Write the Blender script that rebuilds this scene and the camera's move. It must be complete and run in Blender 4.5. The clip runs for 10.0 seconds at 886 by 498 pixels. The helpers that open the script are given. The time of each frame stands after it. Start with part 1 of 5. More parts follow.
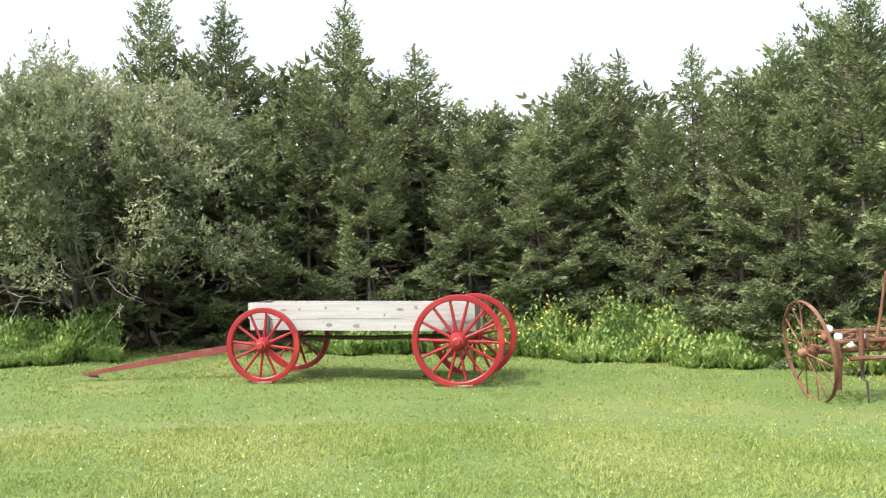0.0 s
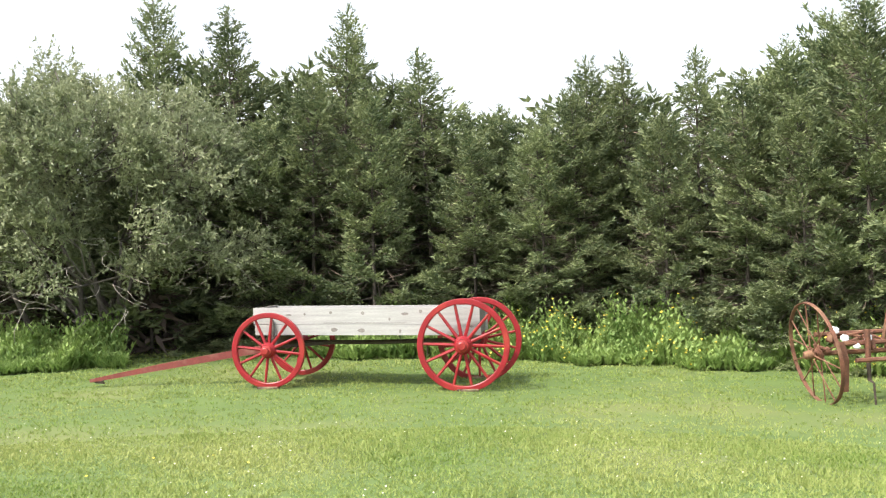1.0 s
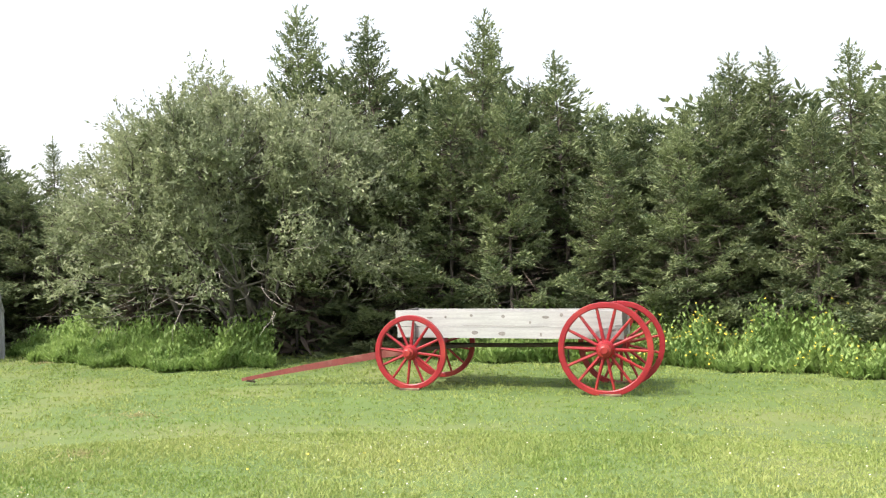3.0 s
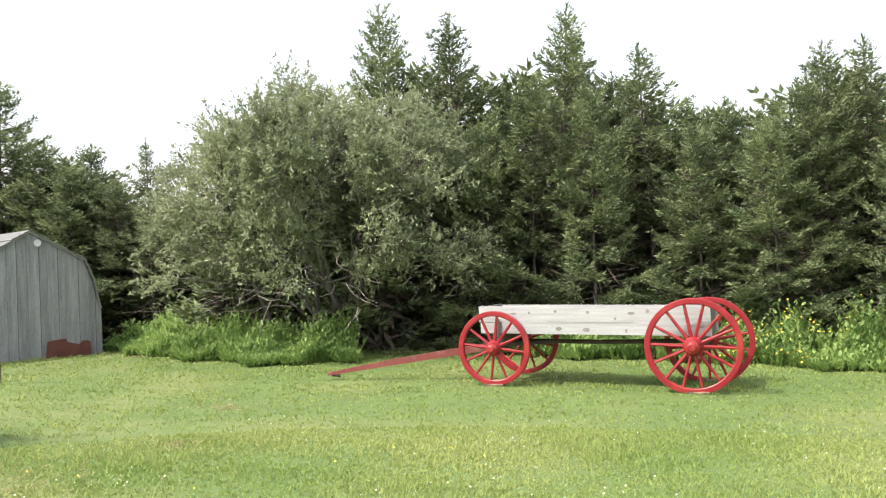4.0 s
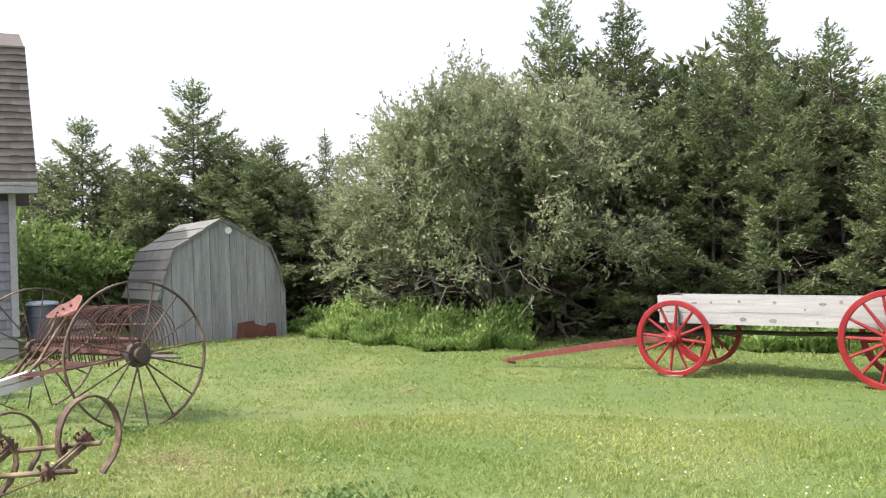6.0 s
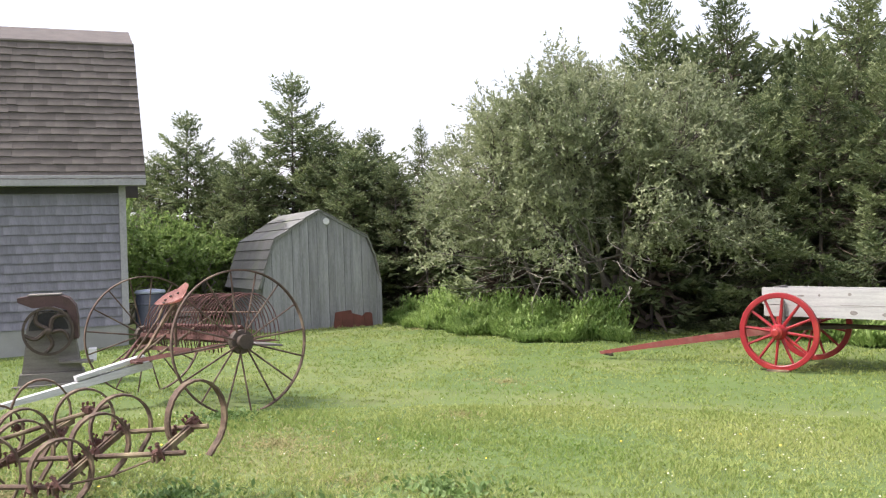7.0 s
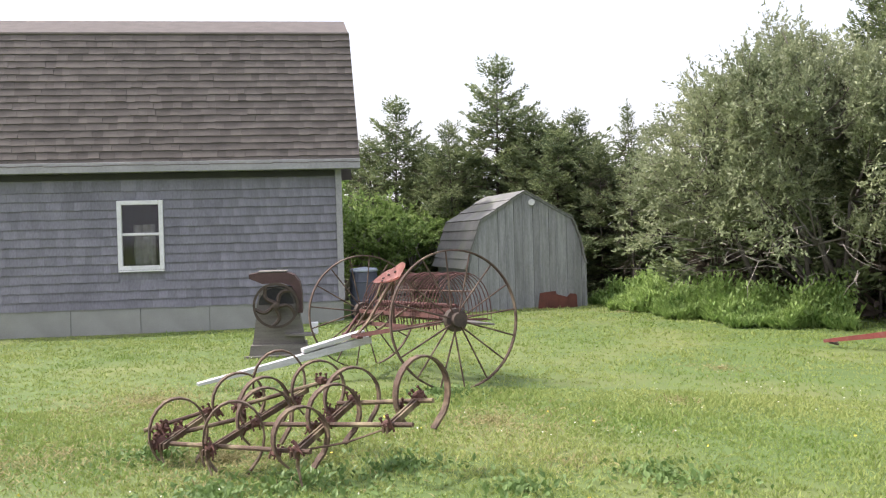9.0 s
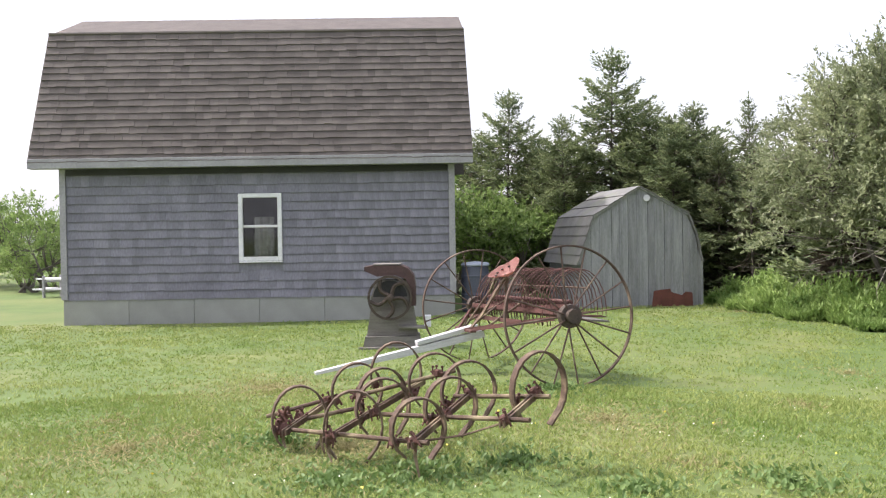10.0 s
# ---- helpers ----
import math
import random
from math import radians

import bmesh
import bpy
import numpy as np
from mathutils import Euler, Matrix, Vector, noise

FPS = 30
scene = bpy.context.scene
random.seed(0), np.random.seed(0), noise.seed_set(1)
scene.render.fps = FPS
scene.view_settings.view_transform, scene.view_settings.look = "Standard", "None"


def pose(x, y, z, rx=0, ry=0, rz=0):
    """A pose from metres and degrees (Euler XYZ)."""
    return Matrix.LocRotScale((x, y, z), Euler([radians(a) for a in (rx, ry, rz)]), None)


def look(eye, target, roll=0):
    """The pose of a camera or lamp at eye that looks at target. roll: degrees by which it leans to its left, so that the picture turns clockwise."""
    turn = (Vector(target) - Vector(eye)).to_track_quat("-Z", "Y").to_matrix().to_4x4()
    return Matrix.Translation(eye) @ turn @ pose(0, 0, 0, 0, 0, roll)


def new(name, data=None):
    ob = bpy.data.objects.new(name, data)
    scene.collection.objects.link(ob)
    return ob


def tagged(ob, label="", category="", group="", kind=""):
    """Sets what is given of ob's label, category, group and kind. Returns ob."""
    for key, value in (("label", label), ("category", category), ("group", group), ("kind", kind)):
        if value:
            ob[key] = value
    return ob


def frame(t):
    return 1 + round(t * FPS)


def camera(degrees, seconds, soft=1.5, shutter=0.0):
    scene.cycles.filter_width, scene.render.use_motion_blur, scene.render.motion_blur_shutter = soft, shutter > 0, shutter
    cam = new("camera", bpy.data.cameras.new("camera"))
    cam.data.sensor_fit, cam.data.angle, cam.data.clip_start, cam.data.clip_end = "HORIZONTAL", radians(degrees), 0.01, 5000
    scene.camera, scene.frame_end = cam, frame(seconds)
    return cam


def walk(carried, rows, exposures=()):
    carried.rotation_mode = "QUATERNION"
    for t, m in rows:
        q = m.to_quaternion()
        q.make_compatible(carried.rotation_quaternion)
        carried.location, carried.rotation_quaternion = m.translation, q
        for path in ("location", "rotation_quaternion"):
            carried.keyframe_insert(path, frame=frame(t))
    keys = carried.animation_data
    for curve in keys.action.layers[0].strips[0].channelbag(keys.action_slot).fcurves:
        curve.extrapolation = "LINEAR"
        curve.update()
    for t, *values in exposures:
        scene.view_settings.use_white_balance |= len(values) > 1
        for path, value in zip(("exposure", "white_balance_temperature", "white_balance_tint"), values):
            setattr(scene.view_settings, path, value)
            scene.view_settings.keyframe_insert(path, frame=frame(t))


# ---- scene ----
cam = camera(51.6, 10.0, soft=1.2)
PATH = [
    (0, (0.646, -0.448, 1.508), (-0.757, 1.194, 1.511), -1.6),
    (0.5, (0.652, -0.462, 1.527), (-0.753, 1.178, 1.533), -1.9),
    (1, (0.650, -0.437, 1.517), (-0.762, 1.197, 1.528), -2.0),
    (1.5, (0.637, -0.446, 1.506), (-0.789, 1.176, 1.522), -1.8),
    (2, (0.609, -0.486, 1.500), (-0.878, 1.081, 1.523), -1.8),
    (2.5, (0.582, -0.525, 1.504), (-0.973, 0.974, 1.533), -1.7),
    (3, (0.562, -0.532, 1.502), (-1.067, 0.886, 1.535), -2.1),
    (4.3, (0.509, -0.563, 1.482), (-1.271, 0.660, 1.508), -2.2),
    (4.5, (0.482, -0.570, 1.494), (-1.321, 0.621, 1.513), -2.2),
    (5, (0.472, -0.585, 1.496), (-1.381, 0.524, 1.511), -2.1),
    (5.5, (0.463, -0.617, 1.507), (-1.439, 0.406, 1.518), -2.0),
    (5.7, (0.484, -0.672, 1.513), (-1.437, 0.318, 1.525), -2.1),
    (6.8, (0.404, -0.728, 1.482), (-1.610, 0.053, 1.493), -1.7),
    (7, (0.427, -0.723, 1.494), (-1.605, 0.012, 1.497), -1.9),
    (7.5, (0.410, -0.755, 1.495), (-1.657, -0.126, 1.490), -2.1),
    (8, (0.396, -0.792, 1.490), (-1.701, -0.274, 1.475), -2.2),
    (8.5, (0.394, -0.824, 1.498), (-1.727, -0.420, 1.474), -1.8),
    (9, (0.415, -0.856, 1.500), (-1.727, -0.575, 1.472), -1.6),
    (9.5, (0.408, -0.879, 1.499), (-1.746, -0.725, 1.466), -1.4),
    (10, (0.418, -0.914, 1.502), (-1.742, -0.889, 1.467), -0.9),
]
walk(cam, [(t, look(eye, target, roll)) for t, eye, target, roll in PATH], [(0, 0.38, 6500, 10), (3.0, 0.37, 6500, 10), (5.5, 0.32, 6430, 12), (7.0, 0.19, 6370, 16), (10.0, 0.2, 6370, 16)])

# ---- world, sun, exposure ----
SUN_AZ = Vector((-0.22, -0.975, 0)).normalized()
SUN_EL = radians(52)
world = bpy.data.worlds.new("world")
scene.world = world
world.use_nodes = True
wn, wl = world.node_tree.nodes, world.node_tree.links
sky = wn.new("ShaderNodeTexSky")
sky.sky_type = "NISHITA"
sky.sun_disc = False
sky.sun_elevation = SUN_EL
sky.sun_rotation = math.atan2(SUN_AZ.x, SUN_AZ.y)
sky.air_density, sky.dust_density, sky.ozone_density = 1.0, 8.0, 0.6
haze = wn.new("ShaderNodeMix")  # bright summer haze over the whole sky
haze.data_type, haze.blend_type = "RGBA", "ADD"
haze.inputs["Factor"].default_value = 1.0
haze.inputs["B"].default_value = (5.9, 6.0, 6.25, 1)
wl.new(sky.outputs["Color"], haze.inputs["A"])
wn["Background"].inputs["Strength"].default_value = 0.13
wl.new(haze.outputs["Result"], wn["Background"].inputs["Color"])
sun = new("sun", bpy.data.lights.new("sun", "SUN"))
sun.data.energy, sun.data.angle, sun.data.color = 4.3, radians(0.6), (1.0, 0.965, 0.91)
sun.matrix_world = look((SUN_AZ * math.cos(SUN_EL) + Vector((0, 0, math.sin(SUN_EL)))) * 40, (0, 0, 0))

# ---- helpers ----


def mat(name, base, dark, rough=0.7, scale=3.0, fine=40.0, bump=0.3, metal=0.0, stretch=(1, 1, 1), dist=0.004, island=0.0, obj=0.0, patch=None):
    """Two tones mixed by coarse and fine noise, with bump; island / obj: brightness spread from piece to piece."""
    m = bpy.data.materials.new(name)
    m.use_nodes = True
    n, l = m.node_tree.nodes, m.node_tree.links
    p = n["Principled BSDF"]
    p.inputs["Roughness"].default_value, p.inputs["Metallic"].default_value = rough, metal
    tc, mp = n.new("ShaderNodeTexCoord"), n.new("ShaderNodeMapping")
    mp.inputs["Scale"].default_value = stretch
    l.new(tc.outputs["Object"], mp.inputs["Vector"])
    na, nb = n.new("ShaderNodeTexNoise"), n.new("ShaderNodeTexNoise")
    for t, s, d in ((na, scale, 5), (nb, fine, 4)):
        t.inputs["Scale"].default_value, t.inputs["Detail"].default_value = s, d
        l.new(mp.outputs["Vector"], t.inputs["Vector"])
    ad = n.new("ShaderNodeMath")
    ad.operation = "ADD"
    l.new(na.outputs["Fac"], ad.inputs[0])
    l.new(nb.outputs["Fac"], ad.inputs[1])
    mr = n.new("ShaderNodeMapRange")
    mr.inputs["From Min"].default_value, mr.inputs["From Max"].default_value = 0.72, 1.28
    l.new(ad.outputs[0], mr.inputs["Value"])
    mx = n.new("ShaderNodeMix")
    mx.data_type = "RGBA"
    mx.inputs["A"].default_value, mx.inputs["B"].default_value = (*dark, 1), (*base, 1)
    l.new(mr.outputs["Result"], mx.inputs["Factor"])
    col = mx.outputs["Result"]
    if patch:
        third, pscale, lo, hi = patch
        nc = n.new("ShaderNodeTexNoise")
        nc.inputs["Scale"].default_value, nc.inputs["Detail"].default_value = pscale, 3
        l.new(tc.outputs["Object"], nc.inputs["Vector"])
        r2 = n.new("ShaderNodeMapRange")
        r2.inputs["From Min"].default_value, r2.inputs["From Max"].default_value = lo, hi
        l.new(nc.outputs["Fac"], r2.inputs["Value"])
        m2 = n.new("ShaderNodeMix")
        m2.data_type = "RGBA"
        m2.inputs["B"].default_value = (*third, 1)
        l.new(r2.outputs["Result"], m2.inputs["Factor"])
        l.new(col, m2.inputs["A"])
        col = m2.outputs["Result"]
    if island or obj:
        hs = n.new("ShaderNodeHueSaturation")
        l.new(col, hs.inputs["Color"])
        src = n.new("ShaderNodeNewGeometry").outputs["Random Per Island"] if island else n.new("ShaderNodeObjectInfo").outputs["Random"]
        k = island or obj
        r3 = n.new("ShaderNodeMapRange")
        r3.inputs["To Min"].default_value, r3.inputs["To Max"].default_value = 1 - k, 1 + k
        l.new(src, r3.inputs["Value"])
        l.new(r3.outputs["Result"], hs.inputs["Value"])
        col = hs.outputs["Color"]
    l.new(col, p.inputs["Base Color"])
    if bump:
        b = n.new("ShaderNodeBump")
        b.inputs["Strength"].default_value, b.inputs["Distance"].default_value = bump, dist
        l.new(ad.outputs[0], b.inputs["Height"])
        l.new(b.outputs["Normal"], p.inputs["Normal"])
    return m


def leaf_mat(name, a, b, rough=0.55, glow=0.35, spread=0.3, scale=1.2):
    """Leaf: two greens by island and by place, part of the light passes through."""
    m = bpy.data.materials.new(name)
    m.use_nodes = True
    n, l = m.node_tree.nodes, m.node_tree.links
    p, out = n["Principled BSDF"], n["Material Output"]
    p.inputs["Roughness"].default_value = rough
    p.inputs["Specular IOR Level"].default_value = 0.35
    geo, tc, nz = n.new("ShaderNodeNewGeometry"), n.new("ShaderNodeTexCoord"), n.new("ShaderNodeTexNoise")
    nz.inputs["Scale"].default_value = scale
    l.new(tc.outputs["Object"], nz.inputs["Vector"])
    ad = n.new("ShaderNodeMath")
    ad.operation = "MULTIPLY_ADD"
    ad.inputs[1].default_value, ad.inputs[2].default_value = 0.55, -0.05
    l.new(geo.outputs["Random Per Island"], ad.inputs[0])
    a2 = n.new("ShaderNodeMath")
    a2.operation = "MULTIPLY_ADD"
    a2.inputs[1].default_value = 0.55
    nr = n.new("ShaderNodeMapRange")
    nr.inputs["From Min"].default_value, nr.inputs["From Max"].default_value = 0.32, 0.68
    l.new(nz.outputs["Fac"], nr.inputs["Value"])
    l.new(nr.outputs["Result"], a2.inputs[0])
    l.new(ad.outputs[0], a2.inputs[2])
    mx = n.new("ShaderNodeMix")
    mx.data_type = "RGBA"
    mx.inputs["A"].default_value, mx.inputs["B"].default_value = (*a, 1), (*b, 1)
    l.new(a2.outputs[0], mx.inputs["Factor"])
    hs = n.new("ShaderNodeHueSaturation")
    mr = n.new("ShaderNodeMapRange")
    mr.inputs["To Min"].default_value, mr.inputs["To Max"].default_value = 1 - spread, 1 + spread
    oi = n.new("ShaderNodeObjectInfo")
    l.new(oi.outputs["Random"], mr.inputs["Value"])
    mr.inputs["To Min"].default_value, mr.inputs["To Max"].default_value = 1 - spread * 0.5, 1 + spread * 0.5
    l.new(mr.outputs["Result"], hs.inputs["Value"])
    l.new(mx.outputs["Result"], hs.inputs["Color"])
    l.new(hs.outputs["Color"], p.inputs["Base Color"])
    tr, ms = n.new("ShaderNodeBsdfTranslucent"), n.new("ShaderNodeMixShader")
    l.new(hs.outputs["Color"], tr.inputs["Color"])
    ms.inputs["Fac"].default_value = glow
    l.new(p.outputs["BSDF"], ms.inputs[1])
    l.new(tr.outputs["BSDF"], ms.inputs[2])
    l.new(ms.outputs["Shader"], out.inputs["Surface"])
    return m


def smooth(me):
    me.polygons.foreach_set("use_smooth", [True] * len(me.polygons))


def part(name, bm, material, parent=None, label="", soft=False, m=None):
    """One bmesh (or mesh) as one object, under its parent."""
    if isinstance(bm, bmesh.types.BMesh):
        me = bpy.data.meshes.new(name)
        bm.to_mesh(me)
        bm.free()
        me.materials.append(material)
        if soft:
            smooth(me)
    else:
        me = bm
    ob = new(name, me)
    if parent:
        ob.parent = parent
    if m is not None:
        ob.matrix_basis = m
    if label:
        ob["label"] = label
    return ob


def thing(name, m, label, category, group="", kind=""):
    ob = new(name)
    ob.empty_display_size = 0.1
    ob.matrix_basis = m
    return tagged(ob, label, category, group, kind)


def frame_of(origin, u):
    """A pose whose x axis runs along u on the level and whose y axis lies to the left of it."""
    u = Vector((u[0], u[1], 0)).normalized()
    v = Vector((-u.y, u.x, 0))
    return Matrix(((u.x, v.x, 0, origin[0]), (u.y, v.y, 0, origin[1]), (0, 0, 1, origin[2]), (0, 0, 0, 1)))


def box(bm, c, s, r=None, bevel=0.0, taper=1.0):
    """A box round c with sides s; r: Euler degrees; taper: the size of its top against its bottom."""
    mm = Matrix.Translation(c) @ (Euler([radians(a) for a in r]).to_matrix().to_4x4() if r else Matrix())
    vs = bmesh.ops.create_cube(bm, size=1.0, matrix=Matrix())["verts"]
    for v in vs:
        k = taper if v.co.z > 0 else 1.0
        v.co = Vector((v.co.x * s[0] * k, v.co.y * s[1] * k, v.co.z * s[2]))
    if bevel:
        es = list({e for v in vs for e in v.link_edges})
        vs = list({v for v in vs} | {v for f in bmesh.ops.bevel(bm, geom=es, offset=bevel, segments=1, affect="EDGES")["faces"] for v in f.verts})
        vs = [v for v in vs if v.is_valid]
    for v in vs:
        v.co = mm @ v.co
    return bm


def one_box(c, s, r=None, bevel=0.0, taper=1.0):
    return box(bmesh.new(), c, s, r, bevel, taper)


def tube(bm, pts, rad, seg=8, closed=False, flat=None):
    """A tube along pts; rad a number or one for each point; flat: (half width, half thickness) of a strap instead, wide along y, or a list of them."""
    pts = [Vector(p) for p in pts]
    n = len(pts)
    rings, side = [], None
    for i, p in enumerate(pts):
        a = pts[i - 1] if (i or closed) else p
        b = pts[(i + 1) % n] if (i < n - 1 or closed) else p
        t = (b - a).normalized()
        if flat:
            s1 = Vector((0, 1, 0))
            s2 = t.cross(s1).normalized()
            half = flat[i] if isinstance(flat, list) else flat
            ring = [p + s1 * half[0] * x + s2 * half[1] * y for x, y in ((-1, -1), (1, -1), (1, 1), (-1, 1))]
        else:
            if side is None:
                side = t.orthogonal().normalized()
            side = (side - t * side.dot(t)).normalized()
            up = t.cross(side)
            q = rad[i] if isinstance(rad, (list, tuple)) else rad
            ring = [p + (side * math.cos(k * math.tau / seg) + up * math.sin(k * math.tau / seg)) * q for k in range(seg)]
        rings.append([bm.verts.new(c) for c in ring])
    m = len(rings[0])
    for i in range(n if closed else n - 1):
        a, b = rings[i], rings[(i + 1) % n]
        for k in range(m):
            bm.faces.new((a[k], a[(k + 1) % m], b[(k + 1) % m], b[k]))
    if not closed:
        bm.faces.new(rings[0][::-1])
        bm.faces.new(rings[-1])
    return bm


def rod(a, b, r, seg=8, r2=None):
    return tube(bmesh.new(), (a, b), [r, r if r2 is None else r2], seg)


def ring_profile(bm, prof, seg=48, c=(0, 0, 0)):
    """A ring about the y axis through c; prof: (radius, y) points round a closed outline."""
    rows = []
    for k in range(seg):
        a = k * math.tau / seg
        rows.append([bm.verts.new((c[0] + r * math.cos(a), c[1] + y, c[2] + r * math.sin(a))) for r, y in prof])
    m = len(prof)
    for k in range(seg):
        a, b = rows[k], rows[(k + 1) % seg]
        for j in range(m):
            bm.faces.new((a[j], b[j], b[(j + 1) % m], a[(j + 1) % m]))
    bmesh.ops.recalc_face_normals(bm, faces=bm.faces)
    return bm


def spun(bm, prof, seg=24, c=(0, 0, 0)):
    """A solid turned about the y axis; prof: (radius, y) from end to end."""
    rows = []
    for k in range(seg):
        a = k * math.tau / seg
        rows.append([bm.verts.new((c[0] + r * math.cos(a), c[1] + y, c[2] + r * math.sin(a))) for r, y in prof])
    for k in range(seg):
        a, b = rows[k], rows[(k + 1) % seg]
        for j in range(len(prof) - 1):
            bm.faces.new((a[j], a[j + 1], b[j + 1], b[j]))
    bm.faces.new([r[0] for r in rows])
    bm.faces.new([r[-1] for r in rows][::-1])
    bmesh.ops.recalc_face_normals(bm, faces=bm.faces)
    return bm


def prism(bm, outline, axis, lo, hi):
    """An outline of (a, b) pushed along an axis from lo to hi. axis x: (y, z); y: (x, z); z: (x, y)."""
    def at(p, d):
        return {"x": (d, p[0], p[1]), "y": (p[0], d, p[1]), "z": (p[0], p[1], d)}[axis]
    a = [bm.verts.new(at(p, lo)) for p in outline]
    b = [bm.verts.new(at(p, hi)) for p in outline]
    n = len(outline)
    for k in range(n):
        bm.faces.new((a[k], a[(k + 1) % n], b[(k + 1) % n], b[k]))
    bm.faces.new(a[::-1])
    bm.faces.new(b)
    bmesh.ops.recalc_face_normals(bm, faces=bm.faces)
    return bm


def np_mesh(name, verts, quads, material, tri=False):
    """A mesh straight from arrays."""
    k = 3 if tri else 4
    verts, quads = np.asarray(verts, np.float32), np.asarray(quads, np.int32)
    me = bpy.data.meshes.new(name)
    me.vertices.add(len(verts))
    me.vertices.foreach_set("co", verts.ravel())
    me.loops.add(quads.size)
    me.loops.foreach_set("vertex_index", quads.ravel())
    me.polygons.add(len(quads))
    me.polygons.foreach_set("loop_start", np.arange(0, quads.size, k, dtype=np.int32))
    me.update(calc_edges=True)
    me.polygons.foreach_set("use_smooth", [False] * len(quads))
    me.materials.append(material)
    return me


def unit(a):
    return a / np.maximum(np.linalg.norm(a, axis=-1, keepdims=True), 1e-9)


def blades(p, d, nrm, length, width, fold=0.25, belly=0.4):
    """Leaves as folded kites: base p, direction d, face normal nrm; arrays. Returns verts, quads."""
    d = unit(d)
    s = unit(np.cross(d, nrm))
    nn = np.cross(s, d)
    length, width = np.broadcast_to(length, (len(p),))[:, None], np.broadcast_to(width, (len(p),))[:, None]
    mid = p + d * length * belly
    v = np.stack([p, mid + s * width * 0.5 + nn * width * fold, p + d * length, mid - s * width * 0.5 + nn * width * fold], 1)
    return v.reshape(-1, 3), np.arange(len(p) * 4).reshape(-1, 4)


HILLS = ((0.4, -0.9, 0.16), (-5.4, -1.0, 0.14), (-8.6, 0.7, -0.03), (-9.2, 7.2, -0.19), (-6.9, 8.6, -0.265), (-3.0, 10.4, -0.395), (-12.0, 5.8, -0.1), (-18.9, 3.5, -0.1), (-18.9, -4.6, -0.3), (-13.0, -1.5, -0.12), (-7.0, 13.0, -0.35), (-4.0, 4.0, -0.02), (4.0, 6.0, -0.2))


def gz(x, y):
    """The height of the gently rolling lawn."""
    x, y = np.asarray(x, float), np.asarray(y, float)
    w, z = 1e-4, -0.25e-4
    for a, b, h in HILLS:
        k = np.exp(-((x - a) ** 2 + (y - b) ** 2) / (2 * 2.4 ** 2))
        w, z = w + k, z + k * h
    return z / w


def g(x, y):
    return float(gz(x, y))

# ---- materials ----
GRASS = mat("lawn_soil", (0.104, 0.159, 0.036), (0.075, 0.12, 0.027), 0.9, 1.3, 120, 0.2, dist=0.006, patch=((0.145, 0.17, 0.052), 0.4, 0.47, 0.68))
BLADE = leaf_mat("grass_blade", (0.138, 0.232, 0.042), (0.37, 0.4, 0.142), 0.65, 0.3, 0.2, 0.45)
CLOVER = mat("clover_white", (0.75, 0.75, 0.65), (0.6, 0.62, 0.5), 0.8)
YELLOW = mat("petal_yellow", (0.85, 0.68, 0.08), (0.75, 0.52, 0.05), 0.7)
RED = mat("red_wagon_paint", (0.31, 0.013, 0.022), (0.2, 0.009, 0.014), 0.4, 6, 60, 0.15, patch=((0.34, 0.045, 0.03), 3.0, 0.52, 0.8))
WOOD = mat("weathered_board", (0.44, 0.44, 0.435), (0.31, 0.31, 0.31), 0.85, 2.0, 20, 0.5, stretch=(1, 14, 14), obj=0.06)
KNOT = mat("grey_brown_knot", (0.27, 0.255, 0.24), (0.17, 0.155, 0.145), 0.85)
RUST = mat("brown_rust", (0.13, 0.082, 0.054), (0.052, 0.032, 0.024), 0.75, 9, 70, 0.5, 0.15, patch=((0.29, 0.235, 0.145), 5.0, 0.5, 0.72))
ORUST = mat("orange_rust", (0.2, 0.085, 0.05), (0.095, 0.045, 0.03), 0.8, 9, 70, 0.5, 0.15, patch=((0.28, 0.17, 0.1), 5.0, 0.5, 0.75))
RUSTRED = mat("faded_red_iron", (0.15, 0.062, 0.054), (0.07, 0.034, 0.03), 0.75, 7, 60, 0.3, 0.1)
SEATRED = mat("pink_faded_paint", (0.5, 0.27, 0.24), (0.36, 0.16, 0.14), 0.65, 9, 60, 0.2)
DARKIRON = mat("dark_iron", (0.10, 0.075, 0.06), (0.05, 0.04, 0.035), 0.7, 9, 80, 0.4, 0.4)
WHITE = mat("white_paint", (0.74, 0.74, 0.77), (0.6, 0.6, 0.62), 0.55, 3, 30, 0.15)
GREYWOOD = mat("grey_barn_board", (0.33, 0.335, 0.345), (0.19, 0.195, 0.2), 0.85, 1.6, 14, 0.5, stretch=(10, 10, 1), obj=0.16)
OLDWOOD = mat("old_grey_timber", (0.22, 0.205, 0.19), (0.12, 0.11, 0.1), 0.85, 3, 30, 0.5, stretch=(1, 8, 8))
SHINGLE = mat("blue_grey_cedar_shingle", (0.22, 0.216, 0.256), (0.15, 0.147, 0.178), 0.85, 2.5, 30, 0.4, stretch=(1, 1, 0.4), obj=0.13)
SHINGLE_J = mat("blue_grey_cedar_shingle_far", (0.22, 0.216, 0.256), (0.15, 0.147, 0.178), 0.85, 2.5, 30, 0.4, stretch=(1, 1, 0.4), island=0.13)
ROOF = mat("brown_asphalt_shingle", (0.142, 0.124, 0.114), (0.092, 0.081, 0.076), 0.92, 3, 160, 0.5, obj=0.22)
ROOF_J = mat("brown_asphalt_shingle_far", (0.142, 0.124, 0.114), (0.092, 0.081, 0.076), 0.92, 3, 160, 0.5, island=0.22)
